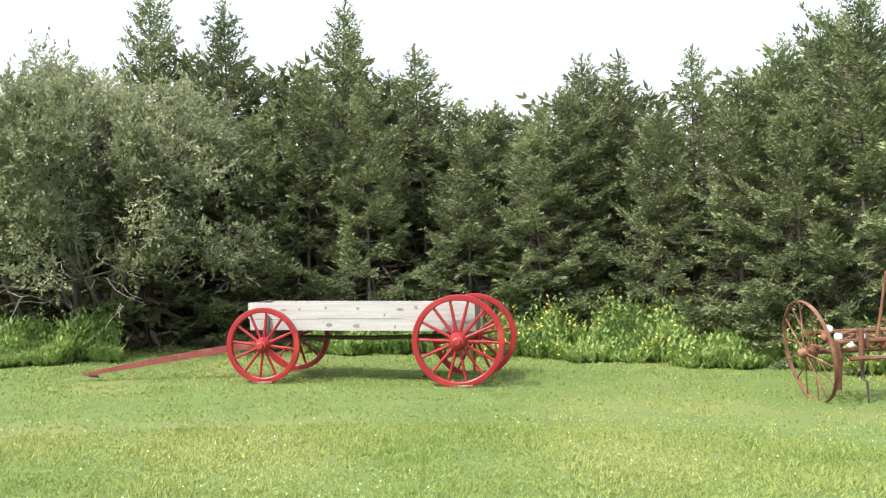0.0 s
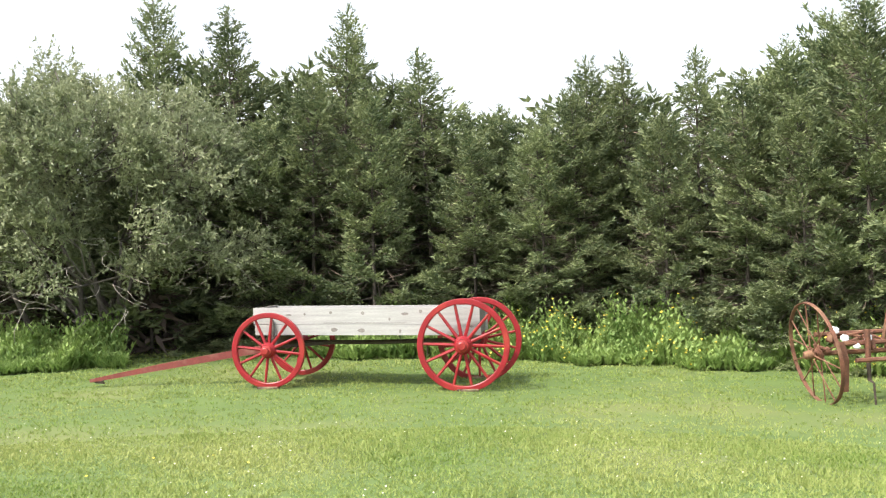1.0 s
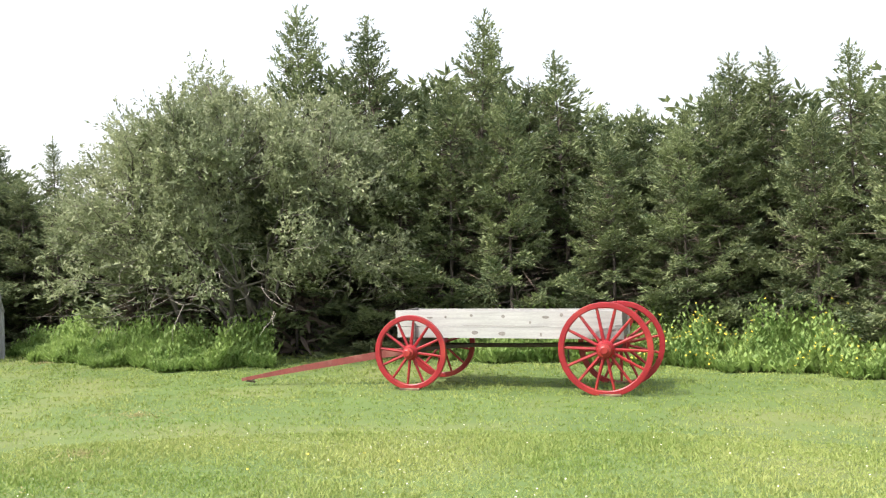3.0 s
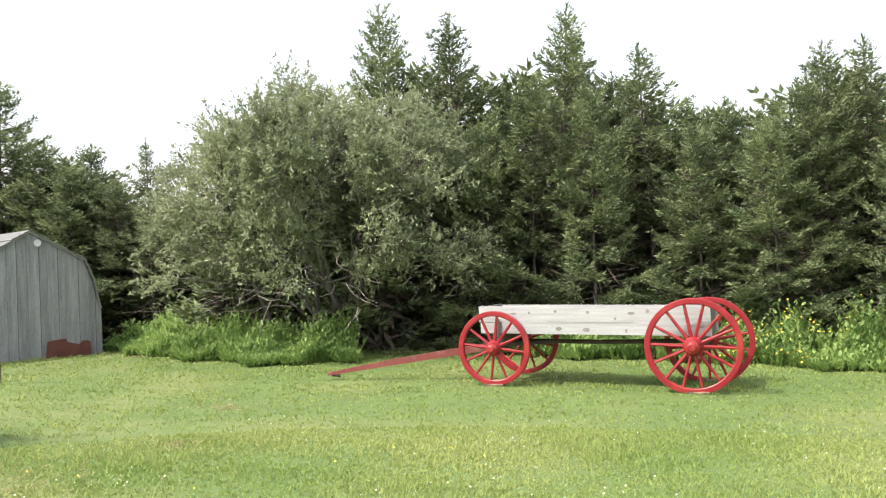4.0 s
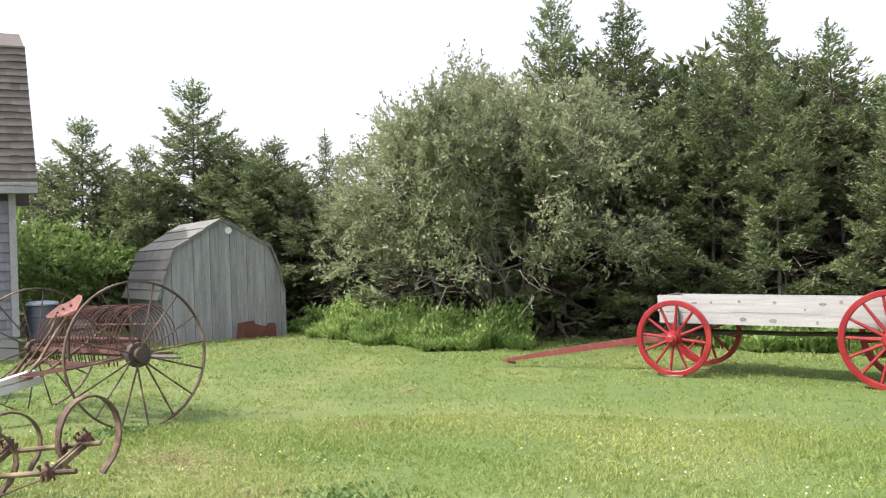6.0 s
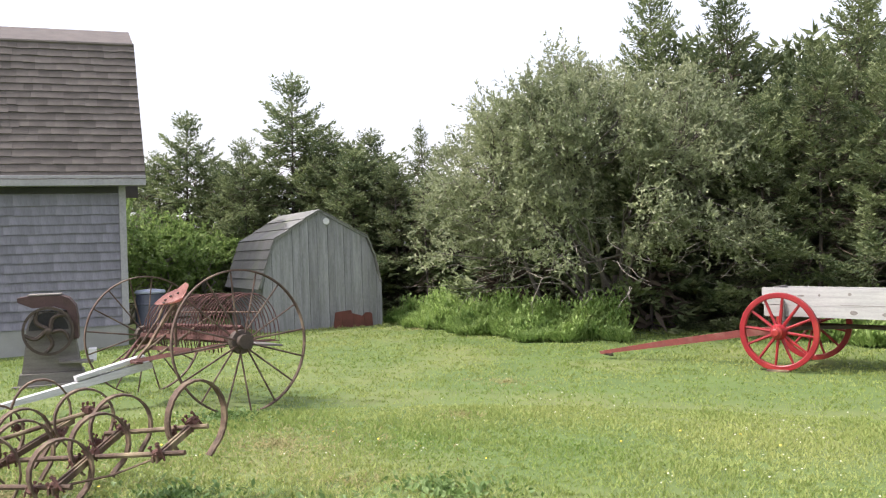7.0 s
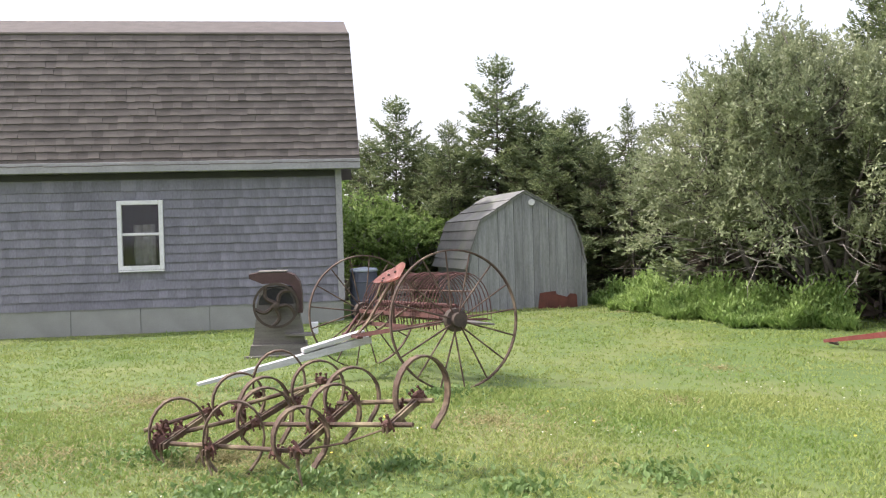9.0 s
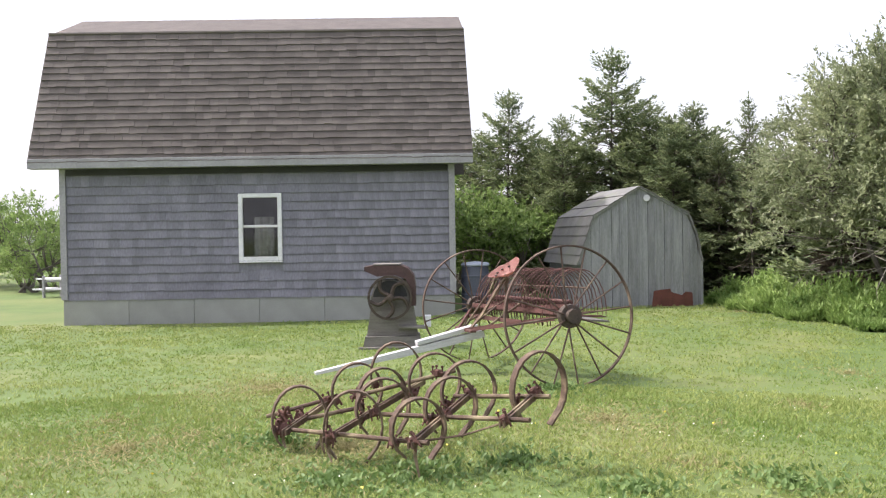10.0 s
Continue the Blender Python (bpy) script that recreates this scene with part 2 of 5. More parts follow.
TRIM = mat("grey_painted_trim", (0.35, 0.345, 0.365), (0.25, 0.248, 0.26), 0.7, 2, 25, 0.2)
CONCRETE = mat("concrete_block", (0.32, 0.325, 0.31), (0.235, 0.24, 0.225), 0.9, 2, 60, 0.3, obj=0.05)
# also colours in shade: the strip below the barn eave, the chopper's mouth
DARK = mat("dark_board_and_shade", (0.05, 0.05, 0.05), (0.03, 0.03, 0.03), 0.9)
BARK = mat("spruce_bark", (0.12, 0.1, 0.085), (0.055, 0.047, 0.04), 0.9, 5, 40, 0.6, dist=0.01)
GREYBARK = mat("grey_twig_bark", (0.30, 0.27, 0.24), (0.17, 0.15, 0.13), 0.9, 5, 40, 0.4)
NEEDLE = leaf_mat("spruce_needles", (0.072, 0.11, 0.056), (0.3, 0.345, 0.165), 0.6, 0.25, 0.3, 0.8)
WILLOW = leaf_mat("olive_leaves", (0.115, 0.15, 0.078), (0.39, 0.42, 0.25), 0.4, 0.32, 0.2, 0.7)
BROAD = leaf_mat("bright_leaves", (0.12, 0.2, 0.055), (0.36, 0.47, 0.16), 0.5, 0.4, 0.25, 0.8)
WEED = leaf_mat("weed_leaves", (0.11, 0.2, 0.05), (0.335, 0.445, 0.14), 0.55, 0.4, 0.2, 0.9)
GLASS = bpy.data.materials.new("window_glass")
GLASS.use_nodes = True
GLASS.node_tree.nodes["Principled BSDF"].inputs["Transmission Weight"].default_value = 1.0
GLASS.node_tree.nodes["Principled BSDF"].inputs["Roughness"].default_value = 0.03
GLASS.node_tree.nodes["Principled BSDF"].inputs["IOR"].default_value = 1.45
HOODRUST = mat("brown_hood_rust", (0.1, 0.058, 0.055), (0.06, 0.038, 0.035), 0.75, 6, 60, 0.4, 0.2)
PALEBLUE = mat("pale_blue_lid", (0.36, 0.4, 0.48), (0.28, 0.31, 0.38), 0.5, 4, 40, 0.1)
BLUE = mat("blue_plastic", (0.075, 0.085, 0.12), (0.05, 0.055, 0.08), 0.5, 4, 40, 0.1)
REFLECTION = mat("pale_reflection", (0.5, 0.5, 0.48), (0.2, 0.2, 0.19), 0.9, 5, 30)

# ---- ground: one sheet to the horizon ----


def ground_mesh():
    near = np.arange(-34, 22.01, 0.4)
    ax = np.concatenate([[-900, -500, -260, -140, -90, -60, -45], near, [30, 45, 70, 120, 240, 500, 900]])
    ay = ax.copy()
    X, Y = np.meshgrid(ax, ay, indexing="ij")
    Z = gz(X, Y)
    n = len(ax)
    i = np.arange(n * n).reshape(n, n)
    q = np.stack([i[:-1, :-1], i[1:, :-1], i[1:, 1:], i[:-1, 1:]], -1).reshape(-1, 4)
    return np_mesh("ground", np.stack([X, Y, Z], -1).reshape(-1, 3), q, GRASS)


ground = tagged(new("ground", ground_mesh()), "mown green lawn, slightly rolling, with dry patches", "lawn", kind="structure")
smooth(ground.data)

# ---- grey barn with gambrel roof ----
BX, BY0, BY1, BZ = -18.93, -8.70, -0.44, -0.45
WY0, WY1, WZ0, WZ1 = -4.98, -4.07, 1.0, 2.42
barn = thing("barn", pose(0, 0, 0), "blue-grey shingled barn with a brown gambrel roof on a concrete foundation", "barn")
BD, FT, WT = 4.9, 0.24, 3.0
for nm, c, s in (("foundation_wall", (BX - 0.13, (BY0 + BY1) / 2, (BZ + FT) / 2), (0.2, BY1 - BY0 - 0.02, FT - BZ)),
                 ("foundation_wall", (BX - BD + 0.13, (BY0 + BY1) / 2, (BZ + FT) / 2), (0.2, BY1 - BY0 - 0.02, FT - BZ)),
                 ("foundation_wall", (BX - BD / 2, BY0 + 0.13, (BZ + FT) / 2), (BD - 0.5, 0.2, FT - BZ)),
                 ("foundation_wall", (BX - BD / 2, BY1 - 0.13, (BZ + FT) / 2), (BD - 0.5, 0.2, FT - BZ))):
    part(nm, one_box(c, s), CONCRETE, barn)
wb = bmesh.new()
for c, s in (((BX - 0.08, (BY0 + WY0) / 2, (FT + WT) / 2), (0.12, WY0 - BY0, WT - FT)), ((BX - 0.08, (BY1 + WY1) / 2, (FT + WT) / 2), (0.12, BY1 - WY1, WT - FT)),
             ((BX - 0.08, (WY0 + WY1) / 2, (FT + WZ0) / 2), (0.12, WY1 - WY0, WZ0 - FT)), ((BX - 0.08, (WY0 + WY1) / 2, (WT + WZ1) / 2), (0.12, WY1 - WY0, WT - WZ1))):
    box(wb, c, s)
front_wall = part("wall", wb, SHINGLE_J, barn)
part("wall", one_box((BX - BD + 0.08, (BY0 + BY1) / 2, (FT + WT) / 2), (0.12, BY1 - BY0, WT - FT)), SHINGLE_J, barn)
KX, KZ, RX, RZ = BX - 0.62, 5.93, BX - BD / 2, 6.65
EX, EZ = BX + 0.28, 3.1
gable = [(BX - 0.15, FT), (BX - 0.15, WT), (KX - 0.1, KZ - 0.12), (RX, RZ - 0.12), (2 * RX - KX + 0.1, KZ - 0.12), (2 * RX - BX + 0.15, WT), (2 * RX - BX + 0.15, FT)]
for y in (BY0, BY1 - 0.12):
    part("gable_wall", prism(bmesh.new(), gable, "y", y, y + 0.12), SHINGLE_J, barn)
part("floor", one_box((BX - BD / 2, (BY0 + BY1) / 2, FT - 0.08), (BD - 0.3, BY1 - BY0 - 0.3, 0.1)), OLDWOOD, barn)


def roof_deck(x0, z0, x1, z1, ya, yb, yc, yd, t=0.07):
    bm = bmesh.new()
    n = Vector((z1 - z0, 0, -(x1 - x0))).normalized() * -t
    if n.z > 0:
        n = -n
    lo = [Vector((x0, ya, z0)), Vector((x0, yb, z0)), Vector((x1, yd, z1)), Vector((x1, yc, z1))]
    a, b = [bm.verts.new(p) for p in lo], [bm.verts.new(p + n) for p in lo]
    for k in range(4):
        bm.faces.new((a[k], a[(k + 1) % 4], b[(k + 1) % 4], b[k]))
    bm.faces.new(a)
    bm.faces.new(b)
    bmesh.ops.recalc_face_normals(bm, faces=bm.faces)
    return bm


EY0, EY1, KY0, KY1 = -9.26, -0.04, -9.12, -0.16
roof = part("roof", roof_deck(EX, EZ, KX, KZ, EY0, EY1, KY0, KY1), ROOF_J, barn)
part("roof", roof_deck(KX, KZ, RX, RZ, KY0, KY1, KY0 + 0.05, KY1 - 0.05), ROOF_J, barn)
part("roof", roof_deck(2 * RX - KX, KZ, RX, RZ, KY0, KY1, KY0 + 0.05, KY1 - 0.05), ROOF_J, barn)
part("roof", roof_deck(2 * RX - EX, EZ, 2 * RX - KX, KZ, EY0, EY1, KY0, KY1), ROOF_J, barn)
part("fascia", one_box((EX + 0.012, (EY0 + EY1) / 2, EZ - 0.02), (0.03, EY1 - EY0, 0.2), bevel=0.004), TRIM, barn, "grey fascia board")
part("soffit", one_box((BX + 0.15, (EY0 + EY1) / 2, EZ - 0.11), (0.25, EY1 - EY0 - 0.02, 0.02)), TRIM, barn)
for y in (BY0 - 0.012, BY1 + 0.012):
    part("corner_board", one_box((BX + 0.0, y + (0.06 if y < -4 else -0.06), (FT + WT) / 2), (0.075, 0.13, WT - FT), bevel=0.004), TRIM, barn, "grey corner board")
# eave shadow as a near-black strip along the top of the wall
part("eave_shade_strip", one_box((BX + 0.022, (BY0 + BY1) / 2, 2.91), (0.03, BY1 - BY0 - 0.26, 0.12), bevel=0.004), DARK, barn, "dark strip standing in for the shade under the eave")
# window
win = part("window", one_box((BX + 0.01, (WY0 + WY1) / 2, WZ0 - 0.02), (0.11, WY1 - WY0, 0.03), bevel=0.006), WHITE, barn, "white double-hung window with two panes")
WYM, WZM = (WY0 + WY1) / 2, (WZ0 + WZ1) / 2
for c, s in (((BX + 0.0, WY0 + 0.045, WZM), (0.1, 0.09, WZ1 - WZ0)), ((BX + 0.0, WY1 - 0.045, WZM), (0.1, 0.09, WZ1 - WZ0)),
             ((BX + 0.0, WYM, WZ1 - 0.045), (0.1, WY1 - WY0 - 0.18, 0.09)), ((BX + 0.0, WYM, WZ0 + 0.045), (0.1, WY1 - WY0 - 0.18, 0.09)), ((BX - 0.01, WYM, WZM + 0.02), (0.06, WY1 - WY0 - 0.18, 0.055))):
    part("window_frame", one_box(c, s, bevel=0.006), WHITE, win)
for z0, z1, x in ((WZ0 + 0.09, WZM - 0.008, BX - 0.015), (WZM + 0.048, WZ1 - 0.09, BX - 0.028)):
    pn = part("pane", one_box((x, WYM, (z0 + z1) / 2), (0.006, WY1 - WY0 - 0.18, z1 - z0)), GLASS, win)
    pn.visible_shadow = False
# added sheet, pale like the reflection in the panes; no real curtain
cb = bmesh.new()
fold = [(BX - 0.3 + 0.03 * math.sin(k * 1.3), WYM - 0.2 + 0.033 * k) for k in range(14)]
prism(cb, fold + [(x - 0.008, y) for x, y in fold[::-1]], "z", WZ0 - 0.1, WZM + 0.22)
tagged(part("curtain", cb, REFLECTION), "pale folded sheet added behind the barn window for the reflection in its panes", "curtain")

# ---- small garden shed ----
SX, SY0, SY1, SXB = -18.9, 2.2, 4.84, -21.7
SYM, SZ, SE, SKZ, SAZ = 3.46, -0.15, 0.86, 1.83, 2.45
SHED_TURN = Matrix.Translation((SX, SYM, 0)) @ Matrix.Rotation(radians(6.5), 4, "Z") @ Matrix.Translation((-SX, -SYM, 0))
shed = thing("shed", SHED_TURN, "weathered grey board shed with a gambrel roof", "shed")
sgable = [(SY0 + 0.03, SZ), (SY0, SE), (SY0 + 0.28, SKZ - 0.04), (SYM, SAZ - 0.04), (SY1 - 0.32, SKZ + 0.01), (SY1 - 0.14, SKZ - 0.45), (SY1 - 0.04, SE), (SY1, SZ)]
part("back_wall", prism(bmesh.new(), sgable, "x", SXB, SXB + 0.05), GREYWOOD, shed)
part("gable_backing", prism(bmesh.new(), [(SYM + (y - SYM) * 0.985, z - (0.02 if z > 0 else 0)) for y, z in sgable], "x", SX - 0.09, SX - 0.04), DARK, shed)
for y in (SY0 + 0.02, SY1 - 0.02):
    part("side_wall", one_box(((SX + SXB) / 2 - 0.05, y, (SZ + SE) / 2), (SX - SXB - 0.12, 0.04, SE - SZ)), GREYWOOD, shed)


def gable_z(y):
    """The height of the shed's gable over y."""
    for (ya, za), (yb, zb) in zip(sgable[1:-1], sgable[2:-1]):
        if ya <= y <= yb:
            return za + (zb - za) * (y - ya) / (yb - ya)
    return SE


rnd = random.Random(5)
y = SY0
k = 0
while y < SY1 - 0.05:
    w = min(rnd.uniform(0.16, 0.24), SY1 - y)
    bm = bmesh.new()
    za, zb = gable_z(y + 0.004), gable_z(y + w - 0.006)
    top = [q for q in sgable[2:-2][::-1] if y + 0.004 < q[0] < y + w - 0.006]
    x0 = SX - 0.035 + rnd.uniform(-0.004, 0.006)
    prism(bm, [(y + 0.004, SZ + rnd.uniform(0, 0.03)), (y + w - 0.006, SZ + rnd.uniform(0, 0.03)), (y + w - 0.006, zb)] + top + [(y + 0.004, za)], "x", x0, x0 + 0.025)
    part("board", bm, GREYWOOD, shed)
    if k % 2 == 1:
        prism_b = prism(bmesh.new(), [(y + w - 0.03, SZ + 0.03), (y + w + 0.02, SZ + 0.03), (y + w + 0.02, gable_z(y + w + 0.02) - 0.02), (y + w - 0.03, gable_z(y + w - 0.03) - 0.02)], "x", SX - 0.006, SX + 0.012)
        part("batten", prism_b, GREYWOOD, shed)
    y += w
    k += 1
SHEDROOF = mat("grey_shed_roof", (0.23, 0.23, 0.22), (0.14, 0.14, 0.135), 0.9, 2, 60, 0.4, obj=0.1, patch=((0.2, 0.22, 0.16), 1.2, 0.5, 0.8))


def slope(ya, za, yb, zb, name, m, parent, courses=1):
    """Roof strips from the lower edge (ya, za) to the upper (yb, zb), each lapped over the one below."""
    d = Vector((0, yb - ya, zb - za))
    n = Vector((0, -(zb - za), yb - ya)).normalized()
    if n.z < 0:
        n = -n
    for c in range(courses):
        a = Vector((0, ya, za)) + d * (c / courses)
        b = Vector((0, ya, za)) + d * min(1.0, (c + 1.12) / courses)
        o = [(a + n * 0.028), (b + n * 0.008), b - n * 0.01, (a + n * 0.004)]
        part(name, prism(bmesh.new(), [(p.y, p.z) for p in o], "x", SXB - 0.1, SX + 0.07), m, parent)


slope(SY0 - 0.1, SE - 0.06, SY0 + 0.25, SKZ, "roof_board", SHEDROOF, shed, 5)
slope(SY0 + 0.25, SKZ, SYM, SAZ, "roof_board", SHEDROOF, shed, 3)
slope(SY1 - 0.01, SE - 0.02, SY1 - 0.12, SKZ - 0.44, "roof_board", SHEDROOF, shed, 2)
slope(SY1 - 0.12, SKZ - 0.44, SY1 - 0.3, SKZ + 0.03, "roof_board", SHEDROOF, shed, 2)
slope(SY1 - 0.3, SKZ + 0.03, SYM, SAZ, "roof_board", SHEDROOF, shed, 3)
for a, b in (((SY0 - 0.06, SE - 0.04), (SY0 + 0.27, SKZ - 0.02)), ((SY0 + 0.27, SKZ - 0.02), (SYM, SAZ - 0.02)), ((SY1 - 0.31, SKZ + 0.01), (SYM, SAZ - 0.02))):
    part("rake_trim", tube(bmesh.new(), [(SX + 0.02, *a), (SX + 0.02, *b)], 0.026, 4), GREYWOOD, shed)
tagged(part("disc", spun(bmesh.new(), [(0.0, 0), (0.07, 0), (0.07, 0.012), (0.0, 0.016)]), WHITE, m=SHED_TURN @ pose(SX + 0.03, 3.62, 2.2, 0, 0, -90)), "small round white disc nailed to the shed gable", "disc")
rb = bmesh.new()
prism(rb, [(3.73, -0.14), (4.64, -0.14), (4.63, 0.16), (4.6, 0.19), (4.48, 0.2), (4.4, 0.13), (4.16, 0.2), (4.14, 0.27), (3.9, 0.25), (3.78, 0.23)], "x", SX + 0.04, SX + 0.055)
for yy in (3.95, 4.2, 4.45):
    box(rb, (SX + 0.062, yy, 0.0), (0.014, 0.02, 0.26))
PLATE = mat("brown_red_rust_plate", (0.17, 0.06, 0.045), (0.10, 0.04, 0.03), 0.85, 5, 50, 0.4)
tagged(part("rusty_plate", rb, PLATE, m=SHED_TURN @ pose(0, -0.03, 0)), "brown-red rusted iron plate leaning on the shed front", "metal plate")

# ---- red farm wagon ----
TONGUE = mat("worn_red_tongue", (0.23, 0.05, 0.042), (0.14, 0.03, 0.026), 0.6, 5, 50, 0.25, patch=((0.33, 0.2, 0.16), 3.0, 0.5, 0.75))


def wheel(parent, m, r, rim_w, rim_t, spokes, sr, hub, paint, hubpaint, taper=0.75, stagger=0.0, name="wheel", phase=0.0):
    """A spoked wheel about its own y axis: the rim, with hub and spokes under it."""
    w, t = rim_w / 2, rim_t
    rim = part(name, ring_profile(bmesh.new(), [(r, -w * 0.9), (r, w * 0.9), (r - t * 0.15, w), (r - t * 0.85, w), (r - t, w * 0.8), (r - t, -w * 0.8), (r - t * 0.85, -w), (r - t * 0.15, -w)], 64), paint, parent, m=m)
    part("hub", spun(bmesh.new(), hub, 20), hubpaint, rim, soft=False)
    h = max(p[0] for p in hub)
    for side in ((-1, 1) if stagger else (0,)):
        me = bpy.data.meshes.new("spoke")
        bm = tube(bmesh.new(), [(h * 0.7, side * stagger, 0), ((h + r) / 2, side * stagger * 0.5, 0), (r - t * 0.8, 0, 0)], [sr, sr * (1 + taper) / 2, sr * taper], 6)
        bm.to_mesh(me)
        bm.free()
        me.materials.append(paint)
        for k in range(spokes):
            if stagger and k % 2 != (side + 1) // 2:
                continue
            part("spoke", me, None, rim, m=Matrix.Rotation(k * math.tau / spokes + phase, 4, "Y"))
    return rim


def nave(r, l):
    """Outline of a turned wagon hub."""
    return [(r * 0.35, -l * 1.25), (r * 0.45, -l * 1.2), (r * 0.45, -l * 0.95), (r * 0.7, -l * 0.9), (r * 0.78, -l * 0.5), (r, -l * 0.25), (r, l * 0.25), (r * 0.78, l * 0.5), (r * 0.65, l)]


def face_board(bm, u0, u1, z0, z1, v0, v1, sag=0.0):
    """A board between v0 and v1; its ends slope with the wagon."""
    dz = SLOPE
    pts = [(u0, z0 + dz * u0), (u1, z0 + dz * u1), (u1, z1 + dz * u1), ((u0 + u1) / 2, z1 + dz * (u0 + u1) / 2 + sag), (u0, z1 + dz * u0)]
    return prism(bm, pts, "y", v0, v1)


SLOPE = -0.02
wagon = thing("farm_wagon", frame_of((-9.137, 7.201, 0), (0.848, 0.53)), "restored farm wagon with red spoked wheels and a grey plank box", "wagon")
HF, HR, TRK = 0.315, 0.335, 1.28
wheel(wagon, pose(0.05, 0, HF), 0.50, 0.062, 0.07, 12, 0.022, nave(0.105, 0.13), RED, RED, phase=0.13)
wheel(wagon, pose(0.12, TRK - 0.05, HF + 0.01, 0, 0, 180), 0.50, 0.062, 0.07, 12, 0.022, nave(0.105, 0.13), RED, RED, phase=0.3)
wheel(wagon, pose(2.66, 0, HR), 0.60, 0.066, 0.075, 14, 0.024, nave(0.12, 0.15), RED, RED, phase=0.05)
wheel(wagon, pose(2.72, TRK, HR - 0.05, 0, 0, 180), 0.60, 0.066, 0.075, 14, 0.024, nave(0.12, 0.15), RED, RED, phase=0.2)
part("front_axle", tube(bmesh.new(), [(0.05, -0.13, HF), (0.05, 0.15, HF), (0.12, TRK - 0.2, HF + 0.01), (0.12, TRK, HF + 0.01)], [0.035, 0.05, 0.05, 0.035], 6), DARKIRON, wagon)
part("rear_axle", tube(bmesh.new(), [(2.66, -0.15, HR), (2.66, 0.15, HR), (2.71, TRK - 0.15, HR - 0.045), (2.72, TRK + 0.1, HR - 0.05)], [0.04, 0.055, 0.055, 0.04], 6), DARKIRON, wagon)
part("front_bolster", one_box((0.05, 0.64, HF + 0.1), (0.13, 0.95, 0.12), bevel=0.012), OLDWOOD, wagon)
part("rear_bolster", one_box((2.66, 0.64, HR + 0.05), (0.12, 0.95, 0.1), bevel=0.012), OLDWOOD, wagon)
for v in (0.17, 1.1):
    part("stake", one_box((0.05, v, HF + 0.26), (0.06, 0.045, 0.26), bevel=0.006, taper=0.8), OLDWOOD, wagon)
part("reach_pole", tube(bmesh.new(), [(0.1, 0.64, 0.36), (1.4, 0.64, 0.335), (2.66, 0.64, 0.345)], 0.032, 6), DARKIRON, wagon)
part("hanger", rod((2.12, 0.4, 0.36), (2.12, 0.4, 0.16), 0.012, 6), DARKIRON, wagon)
part("hound", tube(bmesh.new(), [(0.05, 0.3, 0.33), (0.75, 0.62, 0.34)], 0.03, 4), DARKIRON, wagon)
part("hound", tube(bmesh.new(), [(0.05, 1.0, 0.33), (0.75, 0.66, 0.34)], 0.03, 4), DARKIRON, wagon)
tg = bmesh.new()
tube(tg, [(0.15, 0.6, 0.33), (-0.6, 0.42, 0.235), (-1.6, 0.18, 0.09), (-2.48, -0.04, -0.05)], 0, flat=[(0.05, 0.05), (0.045, 0.048), (0.04, 0.042), (0.03, 0.022)])
part("tongue", tg, TONGUE, wagon, "long red wooden tongue resting on the grass")
part("tongue_iron", tube(bmesh.new(), [(-2.3, -0.03, -0.055), (-2.42, -0.03, -0.075), (-2.3, 0.0, -0.09)], 0.014, 5), DARKIRON, wagon)
U0, U1, Z0, ZM, Z1 = -0.22, 2.87, 0.498, 0.645, 0.868
side_lo = part("side_board", face_board(bmesh.new(), U0 + 0.02, U1, Z0, ZM - 0.004, 0.2, 0.237), WOOD, wagon, "weathered grey plank with knots")
side_hi = part("side_board", face_board(bmesh.new(), U0, U1 - 0.01, ZM + 0.004, Z1, 0.2, 0.237, -0.006), WOOD, wagon, "weathered grey plank with knots")
for z0, z1 in ((Z0, ZM - 0.004), (ZM + 0.004, Z1)):
    part("side_board", face_board(bmesh.new(), U0, U1, z0, z1 - (0.025 if z1 == Z1 else 0), 1.02, 1.057), WOOD, wagon)
    for u in (U0 + 0.03, U1 - 0.06):
        part("end_board", prism(bmesh.new(), [(0.242, z0 + SLOPE * u), (1.015, z0 + SLOPE * u), (1.015, z1 + SLOPE * u - 0.01), (0.242, z1 + SLOPE * u - 0.01)], "x", u, u + 0.032), OLDWOOD, wagon)
part("box_floor", face_board(bmesh.new(), U0 + 0.07, U1 - 0.07, Z0 + 0.01, Z0 + 0.045, 0.242, 1.015), OLDWOOD, wagon)
kr = random.Random(8)
for u, z in ((0.5, 0.75), (0.86, 0.77), (1.3, 0.76), (1.66, 0.68), (1.87, 0.75), (2.08, 0.78), (0.9, 0.54), (1.28, 0.53), (1.8, 0.52), (2.55, 0.75), (0.28, 0.74), (2.75, 0.58)):
    a, b = kr.choice((0.016, 0.024, 0.05)), kr.uniform(0.011, 0.03)
    part("knot", prism(bmesh.new(), [(u + a * math.cos(q) * kr.uniform(0.8, 1.2), z + 0.03 + SLOPE * u + b * math.sin(q)) for q in [i * math.tau / 8 for i in range(8)]], "y", 0.1965, 0.201), KNOT, side_hi if z > 0.62 else side_lo)
part("crack", prism(bmesh.new(), [(0.75, 0.650), (1.9, 0.626), (1.9, 0.622), (0.75, 0.644)], "y", 0.197, 0.201), KNOT, side_hi)
